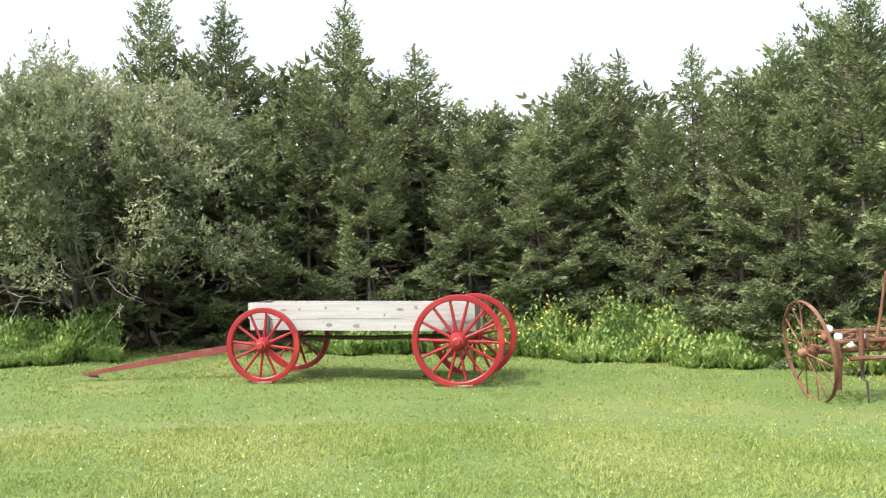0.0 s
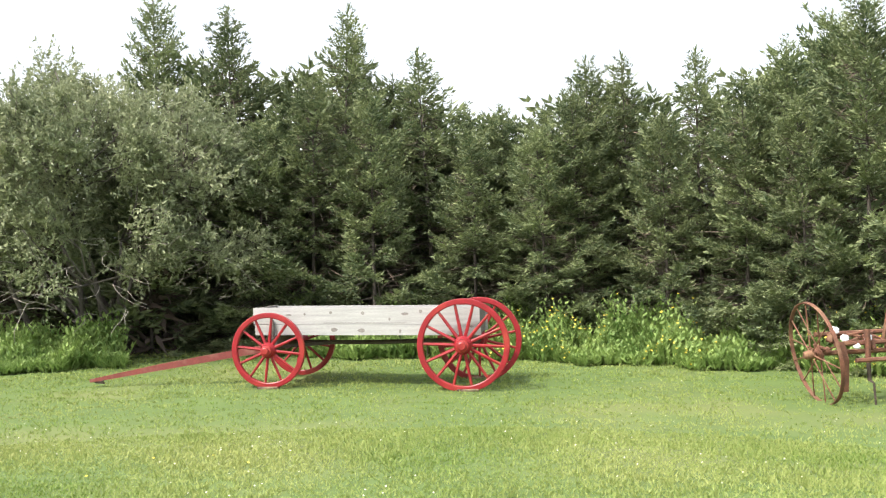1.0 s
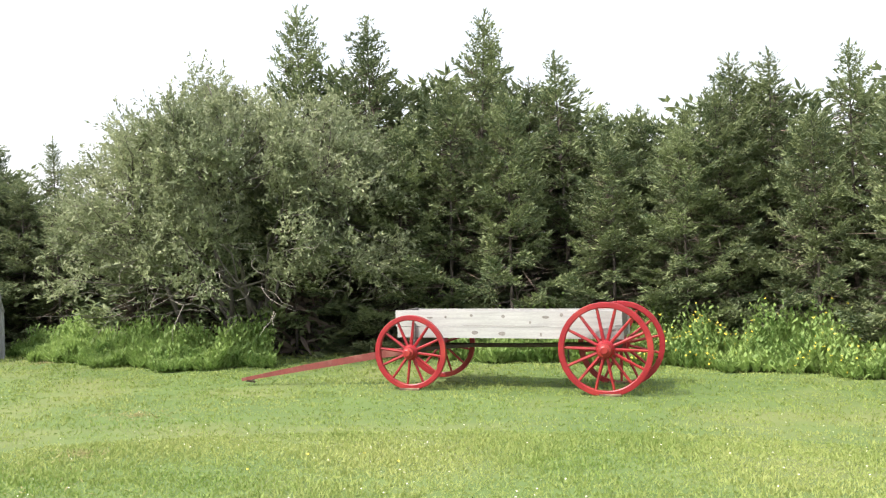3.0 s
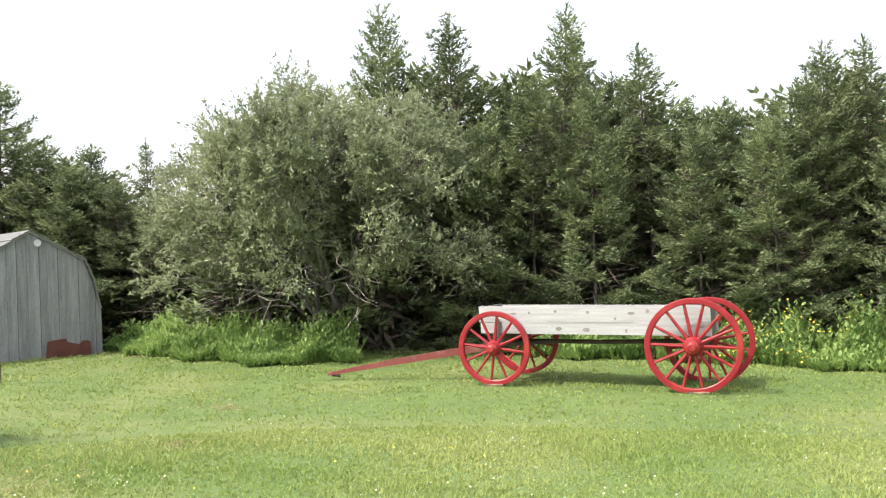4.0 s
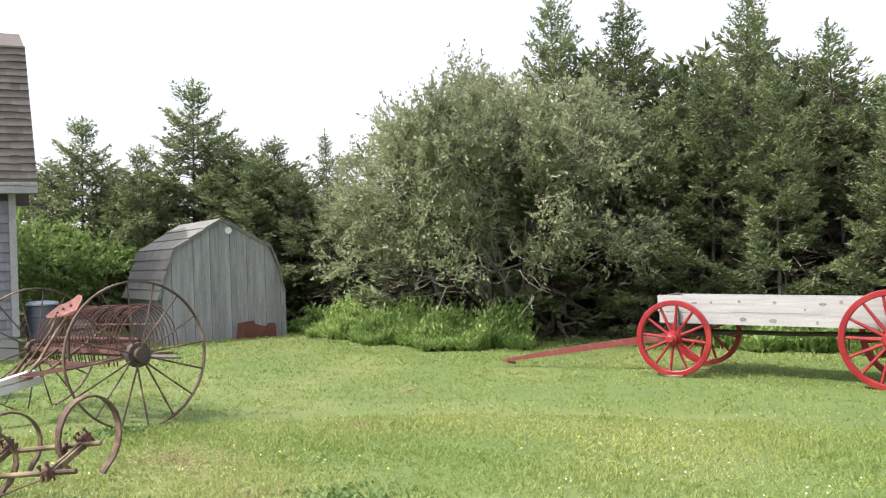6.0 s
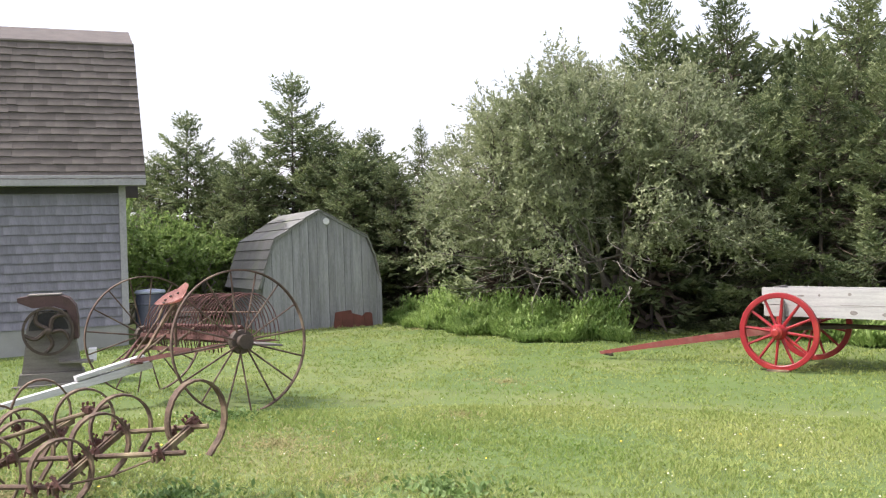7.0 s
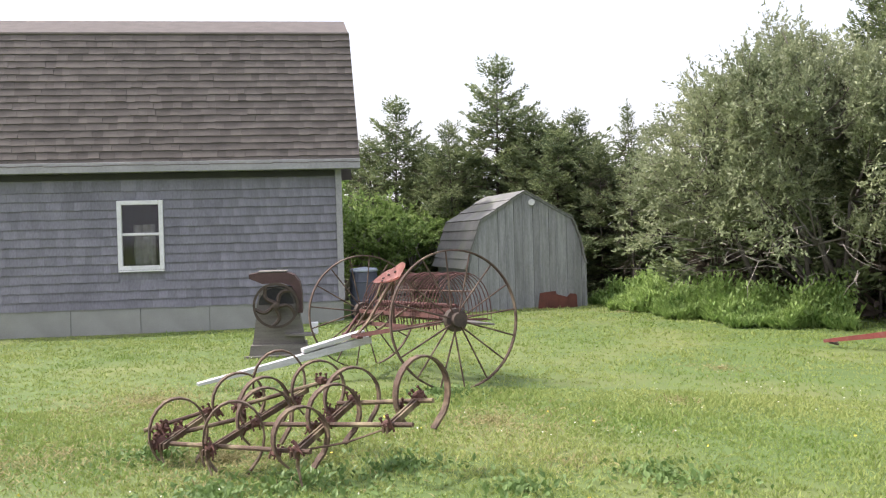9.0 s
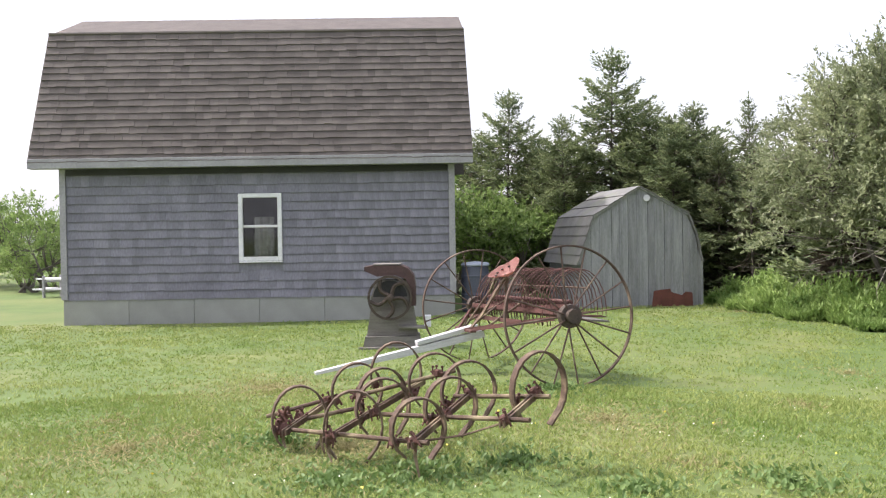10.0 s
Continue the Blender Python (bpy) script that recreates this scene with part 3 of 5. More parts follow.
for u, v in ((0.03, 0.0), (2.70, 0.0), (2.66, TRK)):
    p = wagon.matrix_basis @ Vector((u, v, 0))
    zt = (HF - 0.5) if u < 1 else (HR - 0.6)
    blk = one_box((0, 0, 0), (0.28, 0.12, 0.035), (0, 0, 4), 0.008)
    tagged(part("wheel_block", blk, RUST, m=Matrix.Translation((p.x, p.y, max(zt - 0.01, g(p.x, p.y) + 0.012))) @ frame_of((0, 0, 0), (0.848, 0.53))), "rust-brown wooden block under a wagon wheel", "block", "blocks under the wagon wheels")

# ---- dump rake ----
RAKERUST = mat("dark_brown_rust", (0.12, 0.075, 0.056), (0.055, 0.036, 0.03), 0.75, 9, 70, 0.5, 0.2, patch=((0.22, 0.17, 0.125), 4.0, 0.52, 0.75))
CHALK = mat("worn_white_paint", (0.6, 0.6, 0.62), (0.38, 0.38, 0.385), 0.75, 4, 30, 0.3, stretch=(1, 8, 8))
rake = thing("hay_rake", frame_of((-8.616, 0.432, 0), (0.314, -0.949)), "rusty horse-drawn hay rake with tall steel wheels and curved tines", "hay rake")
drum = [(0.05, -0.11), (0.075, -0.1), (0.08, -0.05), (0.115, -0.045), (0.12, 0.0), (0.115, 0.045), (0.075, 0.05), (0.07, 0.11)]
wheel(rake, pose(0, 0, 0.672, 3, 0, 0), 0.705, 0.042, 0.016, 16, 0.0095, drum, RAKERUST, DARKIRON, 0.9, 0.05, phase=0.1)
wheel(rake, pose(0, -2.58, 0.60, -2, 0, 0), 0.705, 0.042, 0.016, 16, 0.0095, drum, RAKERUST, DARKIRON, 0.9, 0.05, phase=0.25)
part("axle", tube(bmesh.new(), [(0, 0.05, 0.672), (0, -2.62, 0.60)], 0.028, 8), DARKIRON, rake)


def angle_iron(a, b, s=0.045, t=0.008):
    a, b = Vector(a), Vector(b)
    d = (b - a).normalized()
    up = Vector((0, 0, 1))
    sd = d.cross(up).normalized()
    up = sd.cross(d)
    bm = bmesh.new()
    prof = [(0, 0), (s, 0), (s, t), (t, t), (t, s), (0, s)]
    ra, rb = [bm.verts.new(a + sd * x + up * z) for x, z in prof], [bm.verts.new(b + sd * x + up * z) for x, z in prof]
    for k in range(6):
        bm.faces.new((ra[k], ra[(k + 1) % 6], rb[(k + 1) % 6], rb[k]))
    bm.faces.new(ra)
    bm.faces.new(rb[::-1])
    bmesh.ops.recalc_face_normals(bm, faces=bm.faces)
    return bm


for a, b in (((0.1, -0.16, 0.68), (0.1, -2.44, 0.6)), ((-0.12, -0.16, 0.7), (-0.12, -2.44, 0.62)), ((0.1, -0.14, 0.62), (0.66, -1.2, 0.43)), ((0.1, -2.44, 0.56), (0.66, -1.38, 0.43)),
             ((0.3, -0.5, 0.56), (0.3, -2.1, 0.5)), ((0.0, -0.12, 0.74), (0.1, -0.8, 0.68))):
    part("frame_bar", angle_iron(a, b), RUSTRED, rake, "faded red angle iron")
part("tine_bar", tube(bmesh.new(), [(-0.1, -0.18, 0.8), (-0.1, -2.42, 0.73)], 0.018, 6), RUSTRED, rake)
part("lift_rod", tube(bmesh.new(), [(-0.32, -0.2, 0.93), (-0.32, -2.42, 0.86)], 0.009, 5), RUST, rake)
tm = bpy.data.meshes.new("tine")
tb = bmesh.new()
arc = [(0.13, 0, -0.2), (0.135, 0, -0.14)]
for k in range(17):
    q = radians(185 - k * 12.6)
    arc.append((-0.16 + 0.3 * math.cos(q) * (1 if k < 8 else 1.12), 0, -0.12 + 0.45 * math.sin(q)))
tube(tb, arc, 0.006, 5)
tube(tb, [(-0.02 + 0.028 * math.cos(k * 0.9), 0.012 + k * 0.0028, -0.02 + 0.028 * math.sin(k * 0.9)) for k in range(22)], 0.005, 4)
tb.to_mesh(tm)
tb.free()
tm.materials.append(RUSTRED)
smooth(tm)
tr = random.Random(4)
for k in range(26):
    f = k / 25
    part("tine", tm, None, rake, m=pose(-0.08, -0.24 - 2.12 * f, 0.80 - 0.07 * f, 0, tr.uniform(-4, 4), tr.uniform(-2, 2)))
# tongue of two white boards
part("tongue", tube(bmesh.new(), [(0.42, -1.29, 0.4), (1.4, -1.29, 0.22), (2.3, -1.29, 0.075)], 0, flat=[(0.05, 0.04), (0.048, 0.034), (0.045, 0.013)]), CHALK, rake, "worn white painted tongue board")
part("tongue_board", one_box((0.84, -1.29, 0.405), (0.72, 0.1, 0.05), (0, 12.5, 0), 0.006), CHALK, rake, "white painted board")
# seat
seat = bmesh.new()
pts = [(-0.17, 0), (-0.15, 0.1), (-0.06, 0.17), (0.06, 0.17), (0.13, 0.12), (0.2, 0.05), (0.22, 0.0), (0.2, -0.05), (0.13, -0.12), (0.06, -0.17), (-0.06, -0.17), (-0.15, -0.1)]
rows = []
for s in (1.0, 0.75, 0.4, 0.05):
    rows.append([seat.verts.new((x * s, y * s, 0.07 * (s * s) + (0.05 * s if x < -0.1 else 0))) for x, y in pts])
for a, b in zip(rows, rows[1:]):
    for k in range(12):
        f = seat.faces.new((a[k], a[(k + 1) % 12], b[(k + 1) % 12], b[k]))
seat.faces.new(rows[-1])
bmesh.ops.solidify(seat, geom=seat.faces[:], thickness=0.008)
seat_ob = part("seat", seat, SEATRED, rake, "faded pink-red pan seat with punched holes", m=pose(0.25, -0.93, 1.06, -16, 22, -20))
for k in range(10):
    q = k * math.tau / 10
    part("hole", spun(bmesh.new(), [(0.0, -0.006), (0.014, -0.006), (0.014, 0.006), (0.0, 0.006)], 8), DARKIRON, seat_ob, m=pose(0.13 * math.cos(q), 0.115 * math.sin(q), 0.043, 90, 0, 0))
part("seat_spring", tube(bmesh.new(), [(0.62, -1.15, 0.47), (0.5, -1.1, 0.62), (0.36, -1.0, 0.9), (0.26, -0.95, 1.05)], 0, flat=(0.03, 0.007)), RUST, rake)
for pts, r in ((((0.25, -1.0, 0.5), (0.26, -0.98, 0.95), (0.24, -0.97, 1.02)), 0.016), (((0.45, -1.5, 0.45), (0.1, -1.45, 0.95), (-0.05, -1.43, 1.15)), 0.013), (((0.5, -1.62, 0.45), (0.2, -1.6, 0.85), (0.12, -1.6, 1.02)), 0.012),
              (((0.5, -1.1, 0.45), (0.05, -1.1, 0.72)), 0.014), (((0.55, -1.4, 0.44), (0.05, -1.7, 0.68)), 0.014), (((0.4, -1.75, 0.5), (-0.15, -1.8, 0.75)), 0.012), (((0.3, -1.3, 0.5), (-0.3, -1.3, 0.88)), 0.012)):
    part("lever", tube(bmesh.new(), pts, r, 6), RUST, rake)
part("dump_board", one_box((-0.33, -0.55, 0.6), (0.46, 0.7, 0.02), (0, -6, 0), 0.004), OLDWOOD, rake, "grey wooden board")
part("foot_rest", one_box((0.62, -1.3, 0.45), (0.07, 0.5, 0.03), bevel=0.005), RUSTRED, rake)

# ---- spring-tooth harrow ----
harrow = thing("spring_tooth_harrow", frame_of((-4.6, -1.1, 0.025), (-0.972, 0.234)), "rusty spring-tooth harrow with curled flat steel teeth on the grass", "harrow")
FZ = 0.38


def strap(a, b, w=0.05, t=0.012, gap=0.03):
    """A rail of two flat bars with a gap between them."""
    a, b = Vector(a), Vector(b)
    d = (b - a).normalized()
    s = Vector((-d.y, d.x, 0)) * gap
    bm = bmesh.new()
    for k in (-1, 1):
        ra = [bm.verts.new(p + s * k + Vector((-d.y, d.x, 0)) * x + Vector((0, 0, z))) for p in (a, b) for x, z in ((-t, -w / 2), (t, -w / 2), (t, w / 2), (-t, w / 2))]
        for j in range(4):
            bm.faces.new((ra[j], ra[(j + 1) % 4], ra[4 + (j + 1) % 4], ra[4 + j]))
        bm.faces.new(ra[:4])
        bm.faces.new(ra[4:])
    bmesh.ops.recalc_face_normals(bm, faces=bm.faces)
    return bm


for a, b in (((0.1, -0.02, 0.295), (0.86, -0.24, 0.48)), ((0.4, 0.6, 0.235), (1.3, 0.2, 0.46)), ((0.22, -0.52, 0.405), (0.66, -0.68, 0.52)), ((0.66, 0.97, 0.215), (1.2, 0.84, 0.335))):
    part("rail", strap(a, b, 0.036, 0.006, 0.013), RUST, harrow)
for a, b in (((0.82, 1.12, 0.21), (0.12, -0.12, 0.31)), ((0.73, 0.36, 0.34), (0.22, -0.68, 0.435)), ((0.82, -0.12, 0.45), (0.53, -0.76, 0.515)), ((1.13, 0.68, 0.365), (1.34, -0.02, 0.535)), ((1.05, 1.26, 0.235), (1.22, 0.82, 0.35)), ((0.86, 1.02, 0.24), (1.0, 0.55, 0.33))):
    part("bar", tube(bmesh.new(), [a, b], 0.0145, 8), RUST, harrow)
part("tie_rod", tube(bmesh.new(), [(0.28, -0.54, 0.41), (0.3, -0.28, 0.32), (0.2, -0.05, 0.3)], 0.007, 5), RUST, harrow)


def tooth_mesh(rx, rz, end):
    """A curled strip of spring steel: from the clamp up, over and down to the point."""
    bm = bmesh.new()
    path = [(-rx * 0.55, 0, -rz * 0.85)]
    for k in range(17):
        q = radians(215 - k * (215 + end) / 16)
        path.append((rx * math.cos(q), 0, rz * math.sin(q)))
    path.append((rx * math.cos(radians(end + 12)), 0, -rz * math.sin(radians(end + 12)) - 0.02))
    tube(bm, path, 0, flat=(0.03, 0.006))
    me = bpy.data.meshes.new("tooth")
    bm.to_mesh(me)
    bm.free()
    me.materials.append(RUST)
    return me


def clamp_mesh():
    """Casting with bolts that holds a tooth to its bar."""
    bm = bmesh.new()
    box(bm, (0, 0, 0), (0.07, 0.06, 0.065), bevel=0.012)
    for x, y in ((-0.03, -0.025), (0.03, 0.025), (0.03, -0.025)):
        tube(bm, [(x, y, -0.06), (x * 1.1, y * 1.1, 0.065)], 0.008, 5)
        box(bm, (x, y, 0.055), (0.022, 0.022, 0.014), (0, 0, 30))
    tube(bm, [(-0.07, 0.01, 0.01), (0.08, -0.01, 0.0)], 0.009, 6)
    me = bpy.data.meshes.new("clamp")
    bm.to_mesh(me)
    bm.free()
    me.materials.append(RUSTY)
    return me


RUSTY = mat("dark_red_rust", (0.15, 0.07, 0.055), (0.07, 0.035, 0.03), 0.85, 12, 80, 0.5, 0.2)
teeth = [tooth_mesh(0.18, 0.225, 50), tooth_mesh(0.175, 0.19, 40), tooth_mesh(0.165, 0.18, 55)]
clamp = clamp_mesh()
hr = random.Random(6)
TEETH = ((0.64, -0.68, 0.52), (0.79, -0.22, 0.47), (0.29, -0.02, 0.33), (0.51, 0.45, 0.28), (0.78, 0.34, 0.35), (1.03, 0.42, 0.39), (1.42, 0.43, 0.47), (1.13, 0.08, 0.47), (0.58, -0.15, 0.41), (0.81, 0.92, 0.25), (1.23, 0.66, 0.38))
for k, (u, v, z) in enumerate(TEETH):
    part("tooth", teeth[k % 3], None, harrow, m=pose(u, v, z + 0.02, 0, hr.uniform(-6, 6), -62 + hr.uniform(-12, 12)))
    part("clamp", clamp, None, harrow, m=pose(u - 0.06, v + 0.13, z - 0.05, hr.uniform(-40, 40), hr.uniform(-40, 40), hr.uniform(0, 90)) @ Matrix.Scale(0.72, 4))
for u, v, z in ((0.25, -0.53, 0.42), (0.61, -0.66, 0.52), (0.14, -0.03, 0.3), (0.5, -0.13, 0.39), (0.8, -0.22, 0.47), (0.44, 0.58, 0.25), (0.73, 0.38, 0.34), (1.13, 0.62, 0.37), (0.75, 1.0, 0.22), (1.15, 0.86, 0.33), (1.3, 0.1, 0.51), (0.9, 0.95, 0.26), (1.0, 1.1, 0.25), (0.85, 1.08, 0.23)):
    part("clamp", clamp, None, harrow, m=pose(u, v, z + 0.01, hr.uniform(-40, 40), hr.uniform(-40, 40), hr.uniform(0, 90)) @ Matrix.Scale(0.8, 4))
for u, v, z in ((0.42, 0.58, 0.24), (0.72, 1.0, 0.22), (0.95, 1.12, 0.24), (0.15, -0.04, 0.3), (0.62, 0.7, 0.25)):
    part("spike", tube(bmesh.new(), [(u, v, z), (u + 0.02, v + 0.01, z - 0.08), (u, v - 0.02, 0.1)], [0.012, 0.011, 0.006], 5), RUST, harrow)

for k in range(9):
    a = Vector((0.88 + hr.uniform(-0.12, 0.14), 0.98 + hr.uniform(-0.12, 0.08), 0.25 + hr.uniform(-0.03, 0.05)))
    b = a + Vector((hr.uniform(-0.1, 0.1), hr.uniform(-0.1, 0.07), hr.uniform(-0.04, 0.08)))
    part("link_rod", tube(bmesh.new(), [a, (a + b) / 2 + Vector((0, 0, 0.02)), b], hr.uniform(0.007, 0.011), 5), RUSTY, harrow)

# ---- grain blower on its stand ----
blower = thing("feed_chopper", frame_of((-12.75, -1.5, 0), (0, 1)), "old wooden feed chopper with rusty hood and curved-spoke flywheel", "feed chopper")
ZG = g(-12.75, -1.55) - 0.02
st = bmesh.new()
prism(st, [(-0.42, ZG), (0.42, ZG), (0.38, ZG + 0.2), (-0.38, ZG + 0.2)], "y", -0.28, 0.28)
part("stand", st, OLDWOOD, blower, "grey timber stand")
part("body", prism(bmesh.new(), [(-0.36, ZG + 0.205), (0.36, ZG + 0.205), (0.24, 0.86), (-0.24, 0.86)], "y", -0.2, 0.22), OLDWOOD, blower)
part("skid", one_box((-0.02, -0.3, ZG + 0.03), (0.9, 0.05, 0.06), bevel=0.006), OLDWOOD, blower)
part("shelf", one_box((0.3, -0.2, 0.2), (0.42, 0.24, 0.035), (0, 2, 0), 0.005), OLDWOOD, blower)
part("chute_board", one_box((0.5, -0.1, 0.27), (0.1, 0.2, 0.16), bevel=0.006), WHITE, blower)
hood = [(-0.38, 1.0), (-0.38, 1.055), (-0.25, 1.075), (0.14, 1.07), (0.24, 1.03), (0.315, 0.93), (0.34, 0.78), (0.34, 0.5), (0.27, 0.5), (0.26, 0.76), (0.2, 0.88), (0.06, 0.93), (-0.2, 0.92)]
part("hood", prism(bmesh.new(), hood, "y", -0.27, 0.24), HOODRUST, blower, "brown rusted sheet-metal hood")
part("hood_top", one_box((-0.06, -0.02, 1.086), (0.4, 0.5, 0.018), bevel=0.004), OLDWOOD, blower)
part("front_plate", spun(bmesh.new(), [(0.0, -0.225), (0.27, -0.225), (0.27, -0.19), (0.0, -0.19)], 32, (-0.02, 0, 0.6)), OLDWOOD, blower, "grey round wooden front")
# solid half disc, its dark colour gives the shade inside the opening
part("mouth", prism(bmesh.new(), [(-0.02 + 0.24 * math.cos(k * math.pi / 14), 0.63 + 0.23 * math.sin(k * math.pi / 14)) for k in range(15)], "y", -0.231, -0.2), DARK, blower, "dark half disc coloured as the shaded opening behind the wheel")
fly = part("flywheel", ring_profile(bmesh.new(), [(0.315, -0.025), (0.315, 0.025), (0.285, 0.025), (0.28, -0.025)], 48), DARKIRON, blower, m=pose(-0.02, -0.32, 0.62))
part("hub", spun(bmesh.new(), [(0.02, -0.07), (0.05, -0.06), (0.055, 0.05), (0.05, 0.1)], 16), DARKIRON, fly)
sm = bpy.data.meshes.new("spoke")
sb = bmesh.new()
tube(sb, [(0.04 + 0.25 * k / 8, 0, 0.075 * math.sin(k / 8 * math.pi)) for k in range(9)], [0.032 - 0.001 * k for k in range(9)], 6)
sb.to_mesh(sm)
sb.free()
sm.materials.append(DARKIRON)
for k in range(5):
    part("spoke", sm, None, fly, m=Matrix.Rotation(k * math.tau / 5 + 0.5, 4, "Y"))

# ---- rusty cultivator ----
CZ = 0.205
cult = thing("cultivator", frame_of((-3.07, 10.41, 0), (0.78, -0.64)), "orange-rusted horse-drawn cultivator with a leaning steel wheel", "cultivator")
wheel(cult, pose(0, 0, CZ + 0.005, 9, 0, -6), 0.605, 0.045, 0.014, 14, 0.009, [(0.035, -0.14), (0.05, -0.12), (0.055, 0.0), (0.09, 0.02), (0.09, 0.06), (0.05, 0.08), (0.05, 0.16)], ORUST, ORUST, 0.9, 0.05, phase=0.2)
for a, b, r in (((0, 0, CZ), (0.0, 2.3, CZ), 0.03), ((0.2, 0.12, CZ + 0.12), (0.2, 2.3, CZ + 0.14), 0.028), ((-0.2, 0.12, CZ + 0.2), (-0.2, 2.3, CZ + 0.2), 0.028), ((0.32, 0.3, CZ - 0.06), (0.32, 2.3, CZ - 0.05), 0.026),
                ((0.2, 0.3, CZ + 0.14), (-0.2, 0.9, CZ + 0.2), 0.02), ((-0.2, 0.5, CZ + 0.2), (0.3, 1.2, CZ), 0.02), ((0.3, 0.9, CZ + 0.02), (-0.15, 1.7, CZ + 0.25), 0.022), ((0.1, 1.0, CZ + 0.3), (0.3, 2.2, CZ + 0.05), 0.02), ((-0.25, 1.1, CZ + 0.32), (-0.2, 2.2, CZ + 0.1), 0.018)):
    part("frame_bar", tube(bmesh.new(), [a, b], r, 6), ORUST, cult)
part("stay", tube(bmesh.new(), [(0.26, 0.16, CZ + 0.15), (0.28, 0.2, CZ - 0.05), (0.22, 0.22, CZ - 0.42)], 0, flat=(0.035, 0.012)), ORUST, cult)
part("post", tube(bmesh.new(), [(0.25, 0.5, CZ + 0.28), (0.25, 0.5, CZ - 0.1)], 0.032, 6), ORUST, cult)
part("shank", tube(bmesh.new(), [(0.25, 0.5, CZ - 0.02), (0.26, 0.5, CZ - 0.3), (0.31, 0.52, CZ - 0.33), (0.32, 0.53, CZ - 0.62)], [0.024, 0.024, 0.014, 0.012], 6), DARKIRON, cult)
part("shank", tube(bmesh.new(), [(-0.2, 2.1, CZ + 0.1), (-0.18, 2.1, CZ - 0.4), (-0.1, 2.12, CZ - 0.66)], [0.024, 0.02, 0.012], 6), DARKIRON, cult)
part("shank", tube(bmesh.new(), [(0.3, 2.2, CZ + 0.0), (0.32, 2.2, CZ - 0.4), (0.38, 2.22, CZ - 0.68)], [0.024, 0.02, 0.012], 6), DARKIRON, cult)
part("lever", tube(bmesh.new(), [(0.1, 0.8, CZ + 0.1), (0.14, 0.84, CZ + 0.45), (0.18, 0.89, CZ + 0.92)], [0.022, 0.018, 0.015], 6), ORUST, cult)
cr = random.Random(9)
for k in range(14):
    v, z = 0.25 + 0.14 * k, CZ + cr.uniform(-0.02, 0.2)
    part("tie_bar", tube(bmesh.new(), [(cr.uniform(-0.3, 0.0), v + cr.uniform(-0.2, 0.2), z), (cr.uniform(0.1, 0.36), v + cr.uniform(-0.3, 0.3), z + cr.uniform(-0.12, 0.12))], cr.uniform(0.011, 0.02), 6), ORUST, cult)
for k in range(4):
    v = 0.45 + 0.42 * k
    part("spring", tube(bmesh.new(), [(0.12 + 0.035 * math.cos(a * 0.9), v + 0.009 * a, CZ + 0.17 + 0.035 * math.sin(a * 0.9)) for a in range(28)], 0.008, 5), ORUST, cult)
for k in range(7):
    v = 0.3 + 0.27 * k
    part("bracket", one_box((cr.uniform(-0.2, 0.3), v, CZ + cr.uniform(0, 0.2)), (0.09, 0.07, 0.12), (cr.uniform(-20, 20), cr.uniform(-20, 20), 20), 0.012), ORUST, cult)
for v, u, z in ((0.22, 0.05, CZ + 0.27), (0.3, 0.12, CZ + 0.18), (0.4, 0.2, CZ + 0.1), (0.55, 0.2, CZ + 0.18)):
    p = cult.matrix_basis @ Vector((u, v, z))
    rb_ = bmesh.new()
    bmesh.ops.create_icosphere(rb_, subdivisions=2, radius=0.043)
    for vv in rb_.verts:
        vv.co = Vector((vv.co.x * 1.3, vv.co.y * 1.5, vv.co.z)) * (1 + 0.7 * noise.noise(vv.co * 25 + Vector((v, 0, 0))))
    tagged(part("rag", rb_, WHITE, m=Matrix.Translation(p)), "crumpled white rag lying on the cultivator frame", "rag", "rags on the cultivator")

# ---- by the barn's corners ----
bz = g(-19.2, 0.0) - 0.02
barrel = thing("barrel", pose(-19.3, 0.0, bz, 0, 0, 0), "dark blue plastic barrel with a pale lid beside the barn", "barrel")
part("body", spun(bmesh.new(), [(0.0, 0.0), (0.27, 0.0), (0.29, 0.03), (0.3, 0.35), (0.31, 0.38), (0.3, 0.41), (0.3, 0.75), (0.31, 0.78), (0.3, 0.81), (0.28, 0.98), (0.0, 1.0)], 28), BLUE, barrel, soft=False, m=pose(0, 0, 0, 90, 0, 0))
part("lid", spun(bmesh.new(), [(0.0, 1.0), (0.3, 0.99), (0.31, 1.02), (0.28, 1.06), (0.0, 1.09)], 28), PALEBLUE, barrel, "pale grey-blue lid", m=pose(0, 0, 0, 90, 0, 0))
crate = thing("crate", pose(-19.6, 0.75, bz), "dark wooden crate standing behind the barrel", "crate")
for z in (0.12, 0.34, 0.56):
    part("slat", one_box((0.2, 0, z), (0.03, 0.5, 0.16), bevel=0.004), OLDWOOD, crate)
    part("slat", one_box((-0.2, 0, z), (0.03, 0.5, 0.16), bevel=0.004), OLDWOOD, crate)
for y in (-0.23, 0.23):
    part("side", one_box((0, y, 0.34), (0.36, 0.03, 0.66), bevel=0.004), OLDWOOD, crate)
lz = g(-27.2, -12.4)
lumber = thing("lumber_rack", pose(-27.6, -11.8, lz, 0, 0, 68), "pale grey boards stacked on a low rack past the barn", "lumber rack")
for x in (-0.9, 0.5):
    for y in (-0.35, 0.35):
        part("post", one_box((x, y, 0.33), (0.07, 0.07, 0.7), bevel=0.006), TRIM, lumber)
    part("crosspiece", one_box((x, 0, 0.2), (0.06, 0.8, 0.05), bevel=0.005), TRIM, lumber)
    part("crosspiece", one_box((x, 0, 0.5), (0.06, 0.8, 0.05), bevel=0.005), TRIM, lumber)
lr = random.Random(12)
